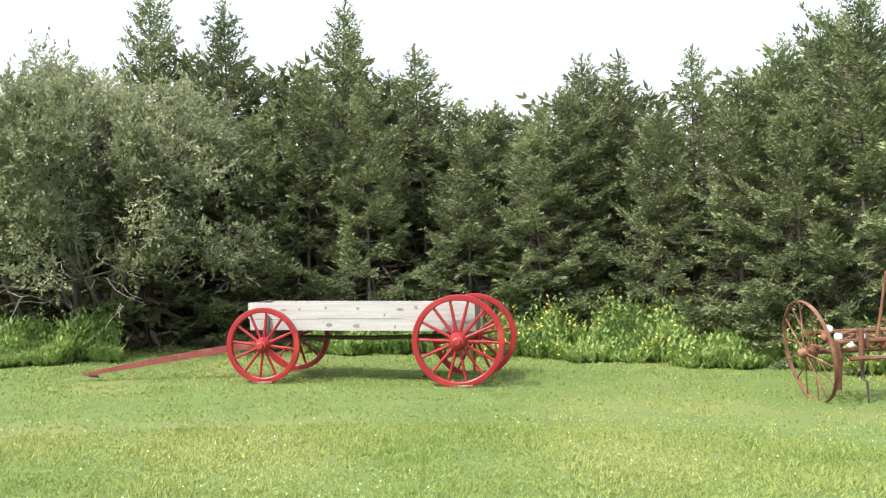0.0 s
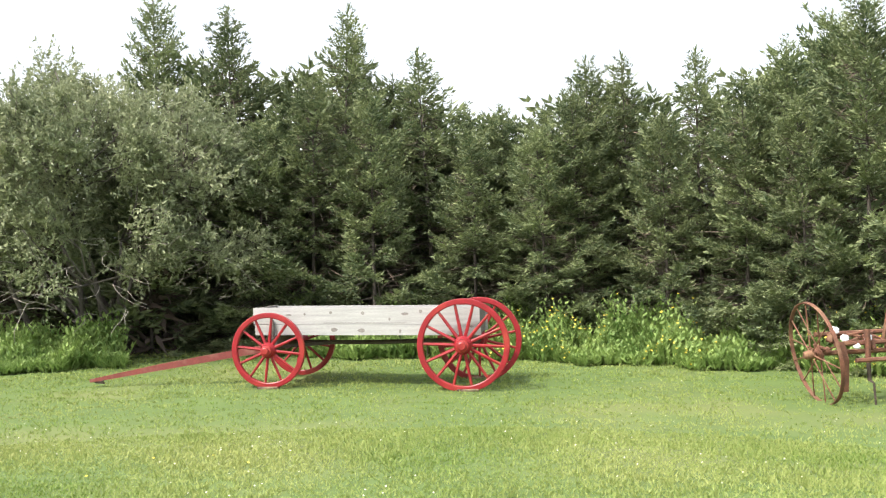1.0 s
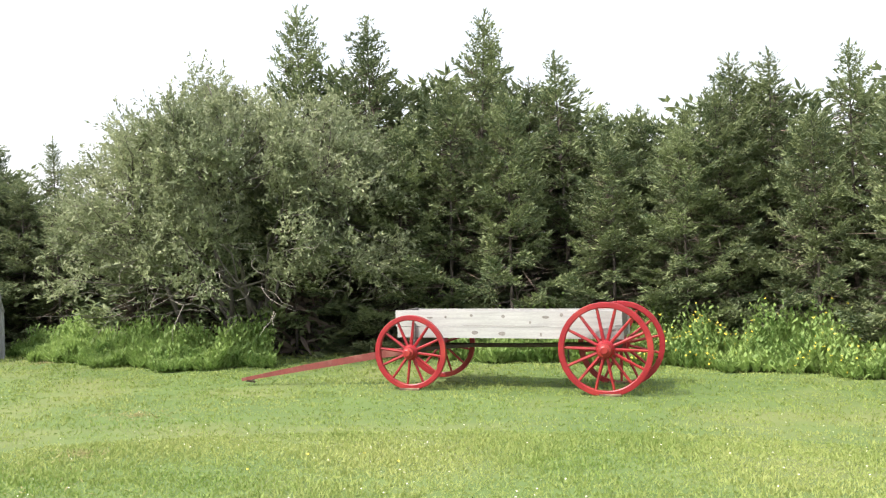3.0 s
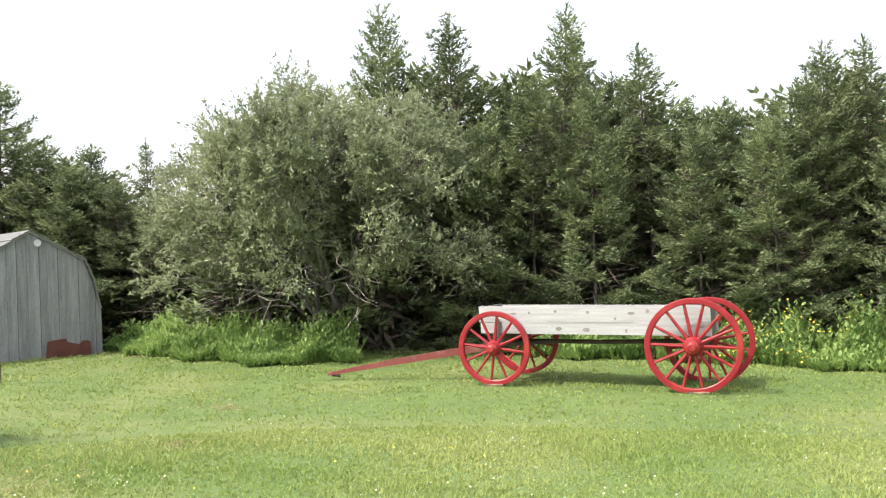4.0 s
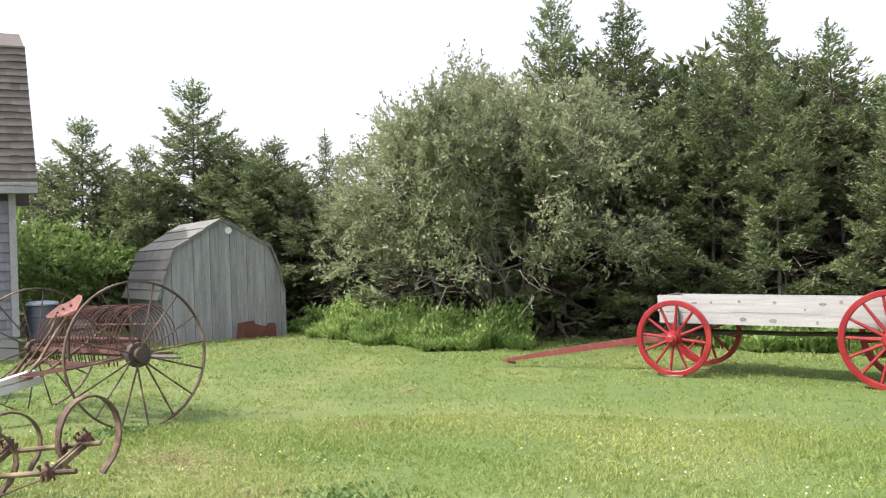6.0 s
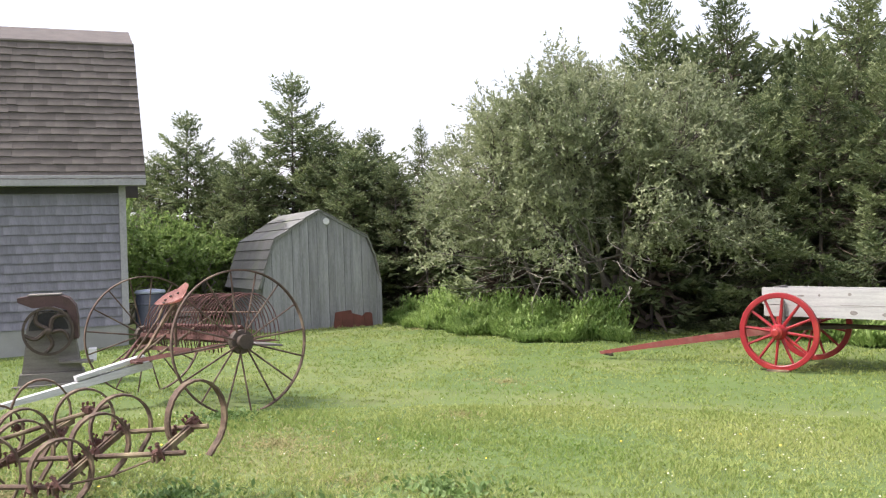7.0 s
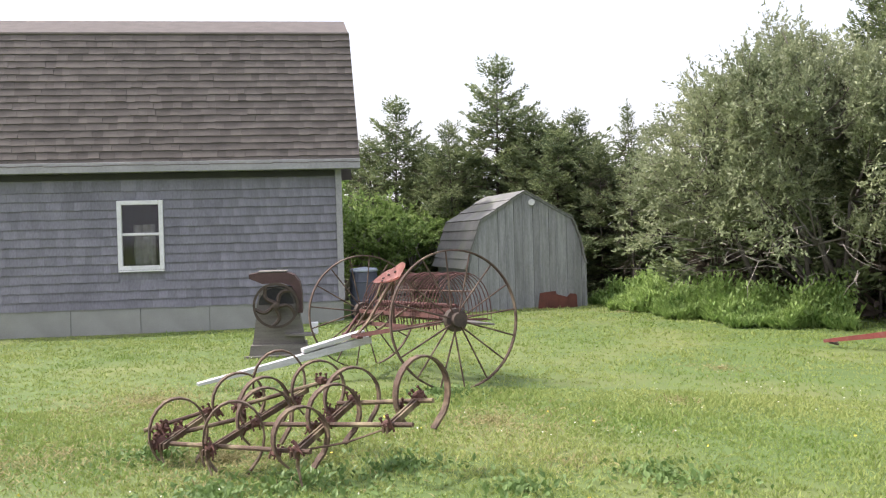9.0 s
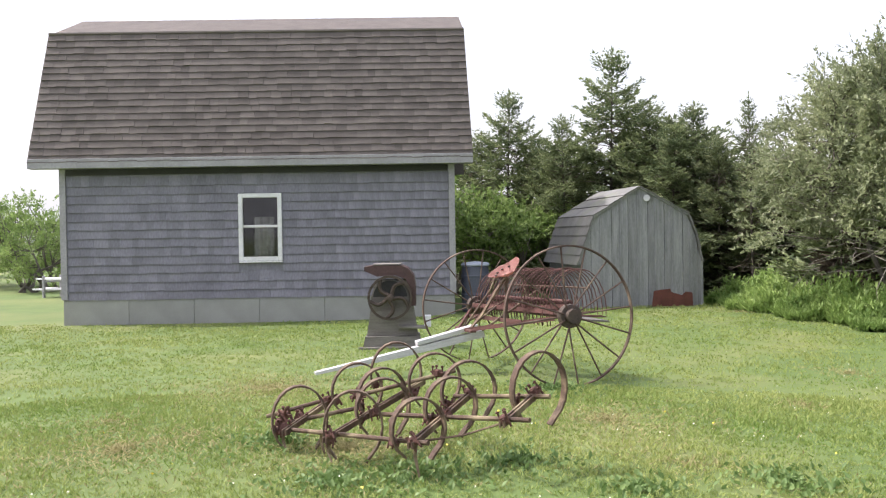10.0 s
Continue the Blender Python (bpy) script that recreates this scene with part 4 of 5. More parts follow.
for k in range(9):
    part("plank", one_box((lr.uniform(-0.3, 0.1), -0.34 + 0.085 * k, (0.255 if k % 2 else 0.56) + lr.uniform(0, 0.02)), (2.2, 0.075, 0.05), (0, lr.uniform(-1, 1), lr.uniform(-2, 2)), 0.005), WHITE, lumber)

# ---- trees ----
DEADTWIG = mat("dead_spruce_twig", (0.15, 0.115, 0.09), (0.08, 0.062, 0.05), 0.95, 4, 40, 0.0, island=0.3)
DARKBARK = mat("willow_bark", (0.16, 0.14, 0.125), (0.08, 0.07, 0.06), 0.9, 5, 40, 0.4)



def spruce_mesh(seed, h, rmax, skirt=0.1, gap=0.33, gappy=0.1, peak=0.8, detail=1.0, dead=420):
    """A spruce of height h: whorls of boughs that sag and turn up, flat sprays of side twigs set with needle shoots, dead twigs inside. Returns crown, wood and dead twig meshes."""
    rg = np.random.default_rng(seed)
    P, D, N, L, W = [], [], [], [], []
    wood = bmesh.new()
    lean = rg.normal(0, 0.02, 2)
    up = np.array([0, 0, 1.0])
    tube(wood, [(lean[0] * z, lean[1] * z, z) for z in np.linspace(-0.3, h * 1.01, 7)], [0.006 + 0.011 * h * (1 - k / 6.05) for k in range(7)], 7)
    z, k = skirt * h, 0
    while z < h * 0.985:
        t = z / h
        ring = (rmax * (1 - t) ** peak + 0.1) * (0.84 + 0.2 * math.sin(k * 1.9 + seed) + rg.normal(0, 0.07))
        count = 6 if ring > 0.5 else 5
        for i in range(count):
            if rg.uniform() < gappy:
                continue
            ln = max(0.1, ring * rg.uniform(0.62, 1.15))
            az = i * math.tau / count + k * 0.7 + rg.normal(0, 0.22)
            out = np.array([math.cos(az), math.sin(az), 0.0])
            sidev = np.array([-out[1], out[0], 0.0])
            rise, curl = -0.38 + 0.85 * t ** 1.3 + rg.normal(0, 0.09), 0.34 - 0.1 * t
            base = np.array([lean[0] * z, lean[1] * z, z + rg.normal(0, 0.05)])
            fine = min(1.0, 0.5 + 0.5 * ln)
            if ln > 0.6:
                tube(wood, [base + out * ln * q + up * ln * (rise * q + curl * q * q) for q in (0, 0.4, 0.9)], [0.008 + 0.009 * ln, 0.009, 0.003], 4)
            q = np.linspace(0.3 if ln > 0.7 else 0.15, 1.0, max(2, int(0.75 * ln / (0.1 * detail * fine)) + 1))
            mid = base + out * (ln * q)[:, None] + up * (ln * (rise * q + curl * q * q))[:, None]
            slope_v = unit(out[None] + up * (rise + 2 * curl * q)[:, None])
            for sg in (-1, 1, 0):
                tw = (0.07 + 0.42 * ln * (1.05 - q) ** 0.8 * min(1.0, 0.35 + q.mean())) * rg.uniform(0.6, 1.2, len(q)) if sg else np.full(len(q), 0.1 * min(1.0, ln))
                tdir = unit(slope_v * 0.8 + sg * sidev * 0.95 + up * rg.normal(-0.1, 0.16, (len(q), 1)))
                m = max(1, int(tw.max() / (0.09 * detail * fine)))
                f = np.tile((np.arange(m) + 0.6) / m, len(q))
                live = rg.uniform(size=len(f)) < np.clip(np.repeat(tw, m) / (m * 0.09 * detail * fine), 0.4, 1.0)
                p = np.repeat(mid, m, 0) + np.repeat(tdir * tw[:, None], m, 0) * f[:, None]
                p[:, 2] -= 0.12 * np.repeat(tw, m) * f * f
                td = np.repeat(tdir, m, 0)
                for turn in (-0.55, 0.55):
                    lat = np.cross(td, up)
                    d = td + lat * turn + up * rg.normal(0.16, 0.22, (len(p), 1)) + rg.normal(0, 0.18, p.shape)
                    P.append((p + rg.normal(0, 0.022, p.shape))[live])
                    D.append(d[live])
                    N.append((up[None] + rg.normal(0, 0.45, p.shape))[live])
                    size = detail * fine
                    L.append((rg.uniform(0.12, 0.215, len(p)) * size)[live])
                    W.append((rg.uniform(0.048, 0.08, len(p)) * size)[live])
        z += gap * (0.27 + 0.85 * (1 - t)) * rg.uniform(0.8, 1.2)
        k += 1
    n = 46
    zz = h * (1.0 - rg.uniform(-0.01, 0.12, n))
    P.append(np.stack([lean[0] * zz, lean[1] * zz, zz], 1))
    D.append(np.stack([rg.normal(0, 0.5, n), rg.normal(0, 0.5, n), rg.uniform(0.5, 1.6, n)], 1))
    N.append(rg.normal(0, 1, (n, 3)))
    L.append(rg.uniform(0.1, 0.22, n))
    W.append(rg.uniform(0.03, 0.05, n))
    v, q = blades(np.concatenate(P), np.concatenate(D), np.concatenate(N), np.concatenate(L), np.concatenate(W), -0.22, 0.45)
    crown = np_mesh("crown", v, q, NEEDLE)
    zt = rg.uniform(skirt * 0.5, 0.86, dead)
    az = rg.uniform(0, math.tau, dead)
    reach = rmax * (1 - zt) ** peak * 0.62
    out = np.stack([np.cos(az), np.sin(az), np.zeros(dead)], 1)
    p = out * (reach * rg.uniform(0.05, 0.55, dead))[:, None] + np.stack([lean[0] * zt * h, lean[1] * zt * h, zt * h], 1)
    v, q = blades(p, out + rg.normal(0, 0.45, p.shape) + np.array([0, 0, -0.2]), rg.normal(0, 1, p.shape), rg.uniform(0.3, 0.75, dead) * (0.4 + reach), 0.03 * detail ** 2, 0.1, 0.3)
    twig = np_mesh("dead_wood", v, q, DEADTWIG)
    wm = bpy.data.meshes.new("trunk")
    wood.to_mesh(wm)
    wood.free()
    wm.materials.append(BARK)
    smooth(wm)
    return crown, wm, twig


def spruce_at(pair, x, y, h, href, turn, wide=1.0, label="dark green spruce with layered drooping boughs"):
    s = h / href
    ob = thing("spruce_tree", pose(x, y, g(x, y), 0, 0, turn) @ Matrix.Diagonal((s * wide, s * wide, s, 1)), label, "spruce", "spruces behind the lawn")
    part("trunk", pair[1], None, ob)
    part("crown", pair[0], None, ob)
    part("dead_wood", pair[2], None, ob, "bare brown inner twigs")["kind"] = "stuff"
    return ob


KINDS = [spruce_mesh(11, 7.0, 2.7, 0.07, 0.5, 0.06, 0.68), spruce_mesh(12, 7.0, 2.6, 0.06, 0.5, 0.08, 0.76), spruce_mesh(13, 7.0, 2.5, 0.07, 0.5, 0.1, 0.82),
         spruce_mesh(14, 7.0, 1.8, 0.28, 0.48, 0.14, 0.85), spruce_mesh(15, 7.0, 2.9, 0.05, 0.5, 0.06, 0.62), spruce_mesh(16, 7.0, 3.0, 0.03, 0.75, 0.04, 0.62, 2.8, 240)]
# x, y, height over ground, kind, width
ROW = [
    (-16.69, 10.49, 7.31, 1, 0.75),
    (-15.01, 11.19, 6.79, 1, 0.80),
    (-13.32, 12.45, 6.89, 2, 0.80),
    (-14.02, 13.88, 6.82, 3, 0.90),
    (-11.64, 13.53, 5.99, 2, 0.95),
    (-12.84, 13.65, 5.59, 0, 0.90),
    (-11.73, 14.63, 4.94, 1, 1.00),
    (-11.42, 15.51, 4.93, 1, 1.00),
    (-10.30, 15.09, 4.80, 2, 1.00),
    (-8.62, 14.76, 5.46, 1, 0.85),
    (-8.18, 15.25, 5.45, 2, 0.85),
    (-6.66, 15.13, 5.41, 2, 0.80),
    (-4.95, 14.76, 5.15, 1, 0.90),
    (-4.57, 15.74, 5.69, 4, 0.75),
    (-3.52, 14.18, 5.49, 4, 0.75),
    (-2.61, 14.20, 5.14, 1, 0.90),
    (-1.67, 14.38, 4.66, 4, 0.90),
    (-13.52, 10.98, 4.70, 1, 0.80),
    (-12.64, 11.10, 5.13, 4, 0.85),
    (-11.56, 11.68, 4.83, 4, 0.80),
    (-10.04, 12.78, 4.00, 4, 1.00),
    (-8.83, 13.43, 4.07, 4, 0.95),
    (-6.83, 14.16, 4.13, 4, 0.80),
    (-5.40, 14.16, 4.59, 0, 0.80),
    (-8.41, 13.95, 4.73, 0, 0.80),
    (-4.26, 13.74, 4.10, 4, 0.80),
    (-25.11, 4.04, 6.55, 0, 0.95),
    (-24.81, 2.80, 4.75, 0, 0.9),
    (-23.93, 4.77, 4.92, 4, 1.10),
    (-23.16, 5.76, 4.80, 0, 0.95),
    (-22.80, 5.15, 4.26, 4, 1.10),
    (-27.49, 1.35, 5.84, 0, 0.95),
    (-22.01, 6.12, 3.81, 4, 1.00),
    (-26.40, 2.19, 4.38, 4, 1.10),
    (-28.54, 0.65, 4.80, 4, 1.00),
    (-20.81, 6.55, 4.7, 3, 0.8),
    (-17.45, 7.09, 3.25, 5, 1.00),
    (-17.90, 8.52, 3.68, 5, 1.00),
    (-17.80, 9.77, 3.95, 0, 1.00),
    (-16.41, 10.13, 4.05, 4, 1.00),
    (-14.39, 8.73, 3.22, 5, 1.00),
    (-14.33, 10.42, 4.07, 4, 1.00),
    (-13.14, 10.34, 4.26, 0, 0.80),
    (-21.98, 7.54, 3.6, 5, 1.15),
    (-21.10, 9.72, 3.9, 5, 1.15),
    (-20.02, 11.76, 5.06, 5, 1.15),
    (-30.56, 0.19, 4.83, 5, 1.00),
    (-30.28, 3.40, 4.76, 5, 1.00),
    (-29.69, 6.48, 4.65, 5, 1.00),
    (-28.83, 9.35, 4.52, 5, 1.00),
    (-16.48, 11.36, 5.99, 5, 1.00),
    (-15.69, 12.43, 5.63, 5, 1.00),
    (-15.22, 13.01, 5.88, 5, 1.00),
    (-14.54, 13.77, 6.00, 5, 1.00),
    (-13.65, 14.67, 5.59, 5, 1.00),
    (-12.80, 15.43, 5.17, 5, 1.00),
    (-12.21, 15.91, 4.95, 5, 1.00),
    (-11.60, 16.37, 4.85, 5, 1.00),
    (-10.81, 16.92, 5.24, 5, 1.00),
    (-9.90, 17.49, 5.49, 5, 1.00),
    (-9.04, 17.97, 5.17, 5, 1.00),
    (-7.64, 18.64, 5.17, 5, 1.00),
    (-6.99, 18.91, 5.53, 5, 1.00),
    (-6.24, 19.19, 5.75, 5, 1.00),
    (-5.50, 19.43, 6.01, 5, 1.00),
    (-4.78, 19.64, 6.14, 5, 1.00),
    (-25.98, 4.76, 4.5, 5, 1.00),
    (-26.22, 3.49, 4.1, 5, 1.10),
    (-24.76, 5.58, 4.71, 5, 1.10),
    (-24.02, 6.37, 4.30, 5, 1.10),
    (-27.38, 2.48, 4.0, 5, 1.10),
    (-17.39, 13.00, 3.91, 5, 1.20),
    (-16.12, 14.57, 3.87, 5, 1.20),
    (-14.67, 16.04, 3.82, 5, 1.20),
    (-13.09, 17.38, 3.74, 5, 1.20),
    (-11.40, 18.56, 3.65, 5, 1.20),
    (-9.66, 19.56, 3.55, 5, 1.20),
    (-7.92, 20.37, 3.43, 5, 1.20),
    (-6.21, 20.99, 3.32, 5, 1.20),
    (-22.87, 6.86, 3.41, 5, 1.35),
    (-22.36, 8.30, 3.37, 5, 1.35),
    (-21.75, 9.73, 3.33, 5, 1.35),
    (-21.04, 11.14, 3.28, 5, 1.35),
    (-20.24, 12.50, 3.22, 5, 1.35),
    (-19.35, 13.81, 3.16, 5, 1.35),
]
rt = random.Random(3)
for x, y, h, kd, wd in ROW:
    spruce_at(KINDS[kd], x, y, h, 7.0, rt.uniform(0, 360), wd)


def leafy(seed, stems, clumps, sprays, per, centre, radii, puff, leaf, width, material, bark, floor_z=0.5):
    """A broadleaf crown: limbs fork towards clumps on an uneven dome, each clump a spray of leafy twigs with gaps between. Returns crown and wood meshes."""
    rg = np.random.default_rng(seed)
    wood = bmesh.new()
    c, r = np.array(centre), np.array(radii)
    u = unit(rg.normal(size=(clumps, 3)))
    u[:, 2] = np.where(u[:, 2] < -0.4, -u[:, 2], u[:, 2])
    lump = np.array([0.9 + 0.2 * noise.noise(Vector(q * 1.9) + Vector((seed, 0, 0))) + 0.16 * noise.noise(Vector(q * 4.5) + Vector((0, seed, 0))) for q in u])
    shell = rg.uniform(size=clumps) < 0.72
    hubs = c + u * r * (lump * np.where(shell, rg.uniform(0.86, 1.0, clumps), rg.uniform(0.5, 0.84, clumps)))[:, None]
    hubs[:, 2] = np.maximum(hubs[:, 2], floor_z + rg.uniform(0, 0.5, clumps))
    forks = []
    for k in range(stems):
        a = k * math.tau / stems + rg.normal(0, 0.3)
        foot = np.array([rg.normal(0, 0.35), rg.normal(0, 0.35), -0.1])
        f = c + np.array([math.cos(a), math.sin(a), 0]) * r * rg.uniform(0.3, 0.6) + np.array([0, 0, rg.uniform(-0.5, 0.4) * r[2]])
        m = (foot + f) / 2 + rg.normal(0, 0.15, 3)
        tube(wood, [foot, m, f], [0.06, 0.04, 0.02], 6)
        forks += [f, m, (m + f) / 2]
    forks = np.array(forks)
    P, D, N, L, W = [], [], [], [], []
    for hub, way in zip(hubs, u):
        near = forks[np.argmin(np.linalg.norm(forks - hub, axis=1) + rg.uniform(0, 0.5, len(forks)))]
        tube(wood, [near, (near + hub) / 2 + rg.normal(0, 0.12, 3), hub], [0.024, 0.016, 0.008], 4)
        size = puff * rg.uniform(0.7, 1.3)
        ax = unit((way * np.array([1, 1, 0.7]) + np.array([0, 0, 0.45]) + rg.normal(0, 0.2, 3))[None])[0]
        for b in range(sprays):
            dr = unit((ax * 0.9 + rg.normal(0, 0.55, 3))[None])[0]
            ln = size * rg.uniform(0.6, 1.25)
            foot = hub + rg.normal(0, 0.3, 3) * size - ax * size * 0.25
            if b % 5 == 0:
                tube(wood, [foot, foot + dr * ln * 0.9], [0.007, 0.003], 3)
            f = rg.uniform(0.1, 1.0, per)
            P.append(foot + dr * (f * ln)[:, None] + np.array([0, 0, -0.1]) * (f * f * ln)[:, None] + rg.normal(0, 0.02, (per, 3)))
            D.append(dr[None] * 0.75 + rg.normal(0, 0.55, (per, 3)))
            N.append(np.array([0, 0, 0.8])[None] + dr[None] * -0.2 + rg.normal(0, 0.55, (per, 3)))
            L.append(rg.uniform(0.7, 1.3, per) * leaf)
            W.append(rg.uniform(0.75, 1.25, per) * width)
    v, q = blades(np.concatenate(P), np.concatenate(D), np.concatenate(N), np.concatenate(L), np.concatenate(W), 0.2, 0.45)
    crown = np_mesh("crown", v, q, material)
    wm = bpy.data.meshes.new("wood")
    wood.to_mesh(wm)
    wood.free()
    wm.materials.append(bark)
    smooth(wm)
    return crown, wm


def leafy_at(pair, m, name, label, category, group=""):
    ob = thing(name, m, label, category, group)
    part("wood", pair[1], None, ob)
    part("crown", pair[0], None, ob)
    return ob


willow = leafy(21, 16, 300, 22, 20, (0, 0, 2.3), (3.55, 3.0, 2.92), 0.48, 0.088, 0.036, WILLOW, DARKBARK, 0.8)
big_willow = leafy_at(willow, pose(-15.05, 8.0, g(-15.05, 8.0), 0, 0, 62), "willow_bush", "wide domed olive-green willow with bare grey lower twigs", "willow")
tw = random.Random(17)
twigs = bmesh.new()
for k in range(80):
    az = radians(tw.uniform(-110, 50) - 62)
    r0, z0 = tw.uniform(1.8, 2.8), tw.uniform(0.8, 2.0)
    p = Vector((math.cos(az) * r0, math.sin(az) * r0, z0))
    step = Vector((math.cos(az + tw.uniform(-1, 1)), math.sin(az + tw.uniform(-1, 1)), tw.uniform(-0.3, 0.5))) * tw.uniform(0.08, 0.18)
    pts = [p]
    for _ in range(4):
        step = step + Vector((tw.uniform(-1, 1), tw.uniform(-1, 1), tw.uniform(-0.9, 0.7))) * 0.09
        pts.append(pts[-1] + step)
    tube(twigs, pts, [0.007, 0.006, 0.005, 0.004, 0.002], 4)
part("dead_wood", twigs, GREYBARK, big_willow, "bare pale grey twigs")["kind"] = "stuff"
bushm = leafy(22, 7, 60, 12, 11, (0, 0, 0.95), (1.4, 1.4, 1.3), 0.42, 0.12, 0.065, BROAD, GREYBARK, 0.25)
for x, y, s, tn in ((-25.6, -0.5, 1.3, 0), (-26.6, 1.9, 1.1, 80), (-25.0, 0.9, 1.1, 140), (-25.5, 3.0, 1.1, 200)):
    leafy_at(bushm, pose(x, y, g(x, y), 0, 0, tn) @ Matrix.Scale(s, 4), "shrub", "bright green leafy shrub at the edge of the yard", "shrub", "shrubs behind the barn")
bushd = leafy(23, 7, 75, 12, 14, (0, 0, 0.95), (1.4, 1.4, 1.3), 0.36, 0.075, 0.036, BROAD, DARKBARK, 0.2)
for x, y, s, tn in ((-34.0, -16.2, 1.5, 30), (-36.0, -19.5, 1.5, 100), (-31.0, -14.2, 1.1, 250), (-44.0, -24.0, 1.7, 10)):
    leafy_at(bushd, pose(x, y, g(x, y), 0, 0, tn) @ Matrix.Scale(s, 4), "shrub", "round green tree standing in the field past the barn", "shrub", "trees past the barn")

# ---- weeds ----


def weed_bed(seed, line, depth, count, tall, leaf, width, per):
    """Stems with lance leaves along a line of (x, y), spread backwards. Returns leaf and stem meshes, and the tips."""
    rg = np.random.default_rng(seed)
    line = np.array(line)
    seg = np.linalg.norm(np.diff(line, axis=0), axis=1)
    cum = np.concatenate([[0], np.cumsum(seg)])
    s = rg.uniform(0, cum[-1], count)
    bx, by = np.interp(s, cum, line[:, 0]), np.interp(s, cum, line[:, 1])
    i = np.clip(np.searchsorted(cum, s) - 1, 0, len(seg) - 1)
    tan = (line[i + 1] - line[i]) / seg[i][:, None]
    back = np.stack([-tan[:, 1], tan[:, 0]], 1)
    o = depth * rg.uniform(0, 1, count) ** 1.2 + 0.18 * np.sin(s * 3.1 + seed) + 0.1 * np.sin(s * 7.7)
    x, y = bx + back[:, 0] * o, by + back[:, 1] * o
    z = gz(x, y)
    clump = 0.72 + 0.34 * np.sin(x * 2.1 + seed) * np.sin(y * 2.7) + 0.2 * np.sin(x * 6.0 + y * 2.0) + 0.16 * np.sin(x * 11.0 - y * 7.0)
    hh = tall * np.clip(clump, 0.35, 1.1) * rg.uniform(0.55, 1.1, count) * np.clip(0.25 + 1.3 * o / depth, 0.25, 1.0)
    lean = rg.normal(0, 0.16, (count, 2))
    P, D, N, L, W = [], [], [], [], []
    for k in range(per):
        f = (k + rg.uniform(0, 1, count)) / per
        p = np.stack([x + lean[:, 0] * hh * f, y + lean[:, 1] * hh * f, z + hh * f], 1)
        a = rg.uniform(0, math.tau, count)
        P.append(p)
        D.append(np.stack([np.cos(a), np.sin(a), rg.uniform(0.5, 2.4, count)], 1))
        N.append(np.stack([-np.cos(a) * 0.5, -np.sin(a) * 0.5, np.ones(count)], 1) + rg.normal(0, 0.3, (count, 3)))
        L.append(leaf * rg.uniform(0.6, 1.3, count) * (1.1 - 0.5 * f))
        W.append(width * rg.uniform(0.6, 1.3, count))
    v, q = blades(np.concatenate(P), np.concatenate(D), np.concatenate(N), np.concatenate(L), np.concatenate(W), 0.15, 0.4)
    foot = np.stack([x, y, z - 0.02], 1)
    sv, sq = blades(foot, np.stack([lean[:, 0], lean[:, 1], np.ones(count)], 1), rg.normal(size=(count, 3)), hh * 1.02, 0.012)
    tips = np.stack([x + lean[:, 0] * hh, y + lean[:, 1] * hh, z + hh], 1)
    return np_mesh("weed_leaves", v, q, WEED), np_mesh("weed_stems", sv, sq, WEED), tips, rg


def weeds(name, label, args):
    lf, st, tips, rg = weed_bed(*args)
    ob = tagged(new(name, lf), label, "weeds", kind="stuff")
    part("weed_stems", st, None, ob)
    return ob, tips, rg


weeds("weed_bed", "tall green weeds and grass along the willow's foot", (31, [(-19.3, 5.0), (-17.0, 5.25), (-15.2, 5.55), (-13.9, 5.85), (-13.2, 6.5), (-12.8, 7.3)], 1.2, 4000, 0.74, 0.17, 0.042, 10))
rb_bed, tips, rg = weeds("flower_bed", "tall green weeds with yellow flowers below the spruces", (32, [(-12.0, 9.5), (-10.6, 10.4), (-9.3, 11.5), (-7.4, 12.0), (-5.6, 12.3), (-4.3, 12.75), (-2.4, 13.2), (1.0, 14.0)][::-1], -1.7, 6000, 1.0, 0.15, 0.05, 11))


def daisies(points, rg, size):
    """Small many-petalled heads, one mesh."""
    k = 6
    a = np.tile(np.arange(k) * math.tau / k, len(points))
    p = np.repeat(points, k, 0)
    tilt = np.repeat(rg.normal(0, 0.5, (len(points), 3)) + np.array([0.25, -0.6, 0.7]), k, 0)
    d = np.stack([np.cos(a), np.sin(a), np.zeros_like(a)], 1)
    d = d - tilt * (np.sum(d * tilt, 1) / np.sum(tilt * tilt, 1))[:, None]
    return blades(p, d, tilt, size, size * 0.7, 0.1, 0.55)


near = ((np.abs(tips[:, 0] + 8.0) < 0.75) | (np.abs(tips[:, 0] + 5.9) < 0.5) | (np.abs(tips[:, 0] + 3.6) < 0.5)) & (rg.uniform(size=len(tips)) < 0.8)
sel = tips[near]
sel = sel[rg.choice(len(sel), min(320, len(sel)), replace=False)] + np.array([0.05, -0.1, 0.0])
v, q = daisies(sel, rg, 0.019)
tagged(part("flower_heads", np_mesh("flower_heads", v, q, YELLOW), None, rb_bed), "small yellow flower heads")
small = spruce_mesh(41, 1.4, 0.75, 0.04, 0.12, 0.0, 0.55, 0.8, 60)
for x, y, h, tn in ((-4.75, 13.3, 1.15, 20), (-2.3, 13.9, 1.25, 100)):
    o = spruce_at(small, x, y, h, 1.4, tn, 1.0, "young spruce standing among the weeds")

# ---- lawn blades ----


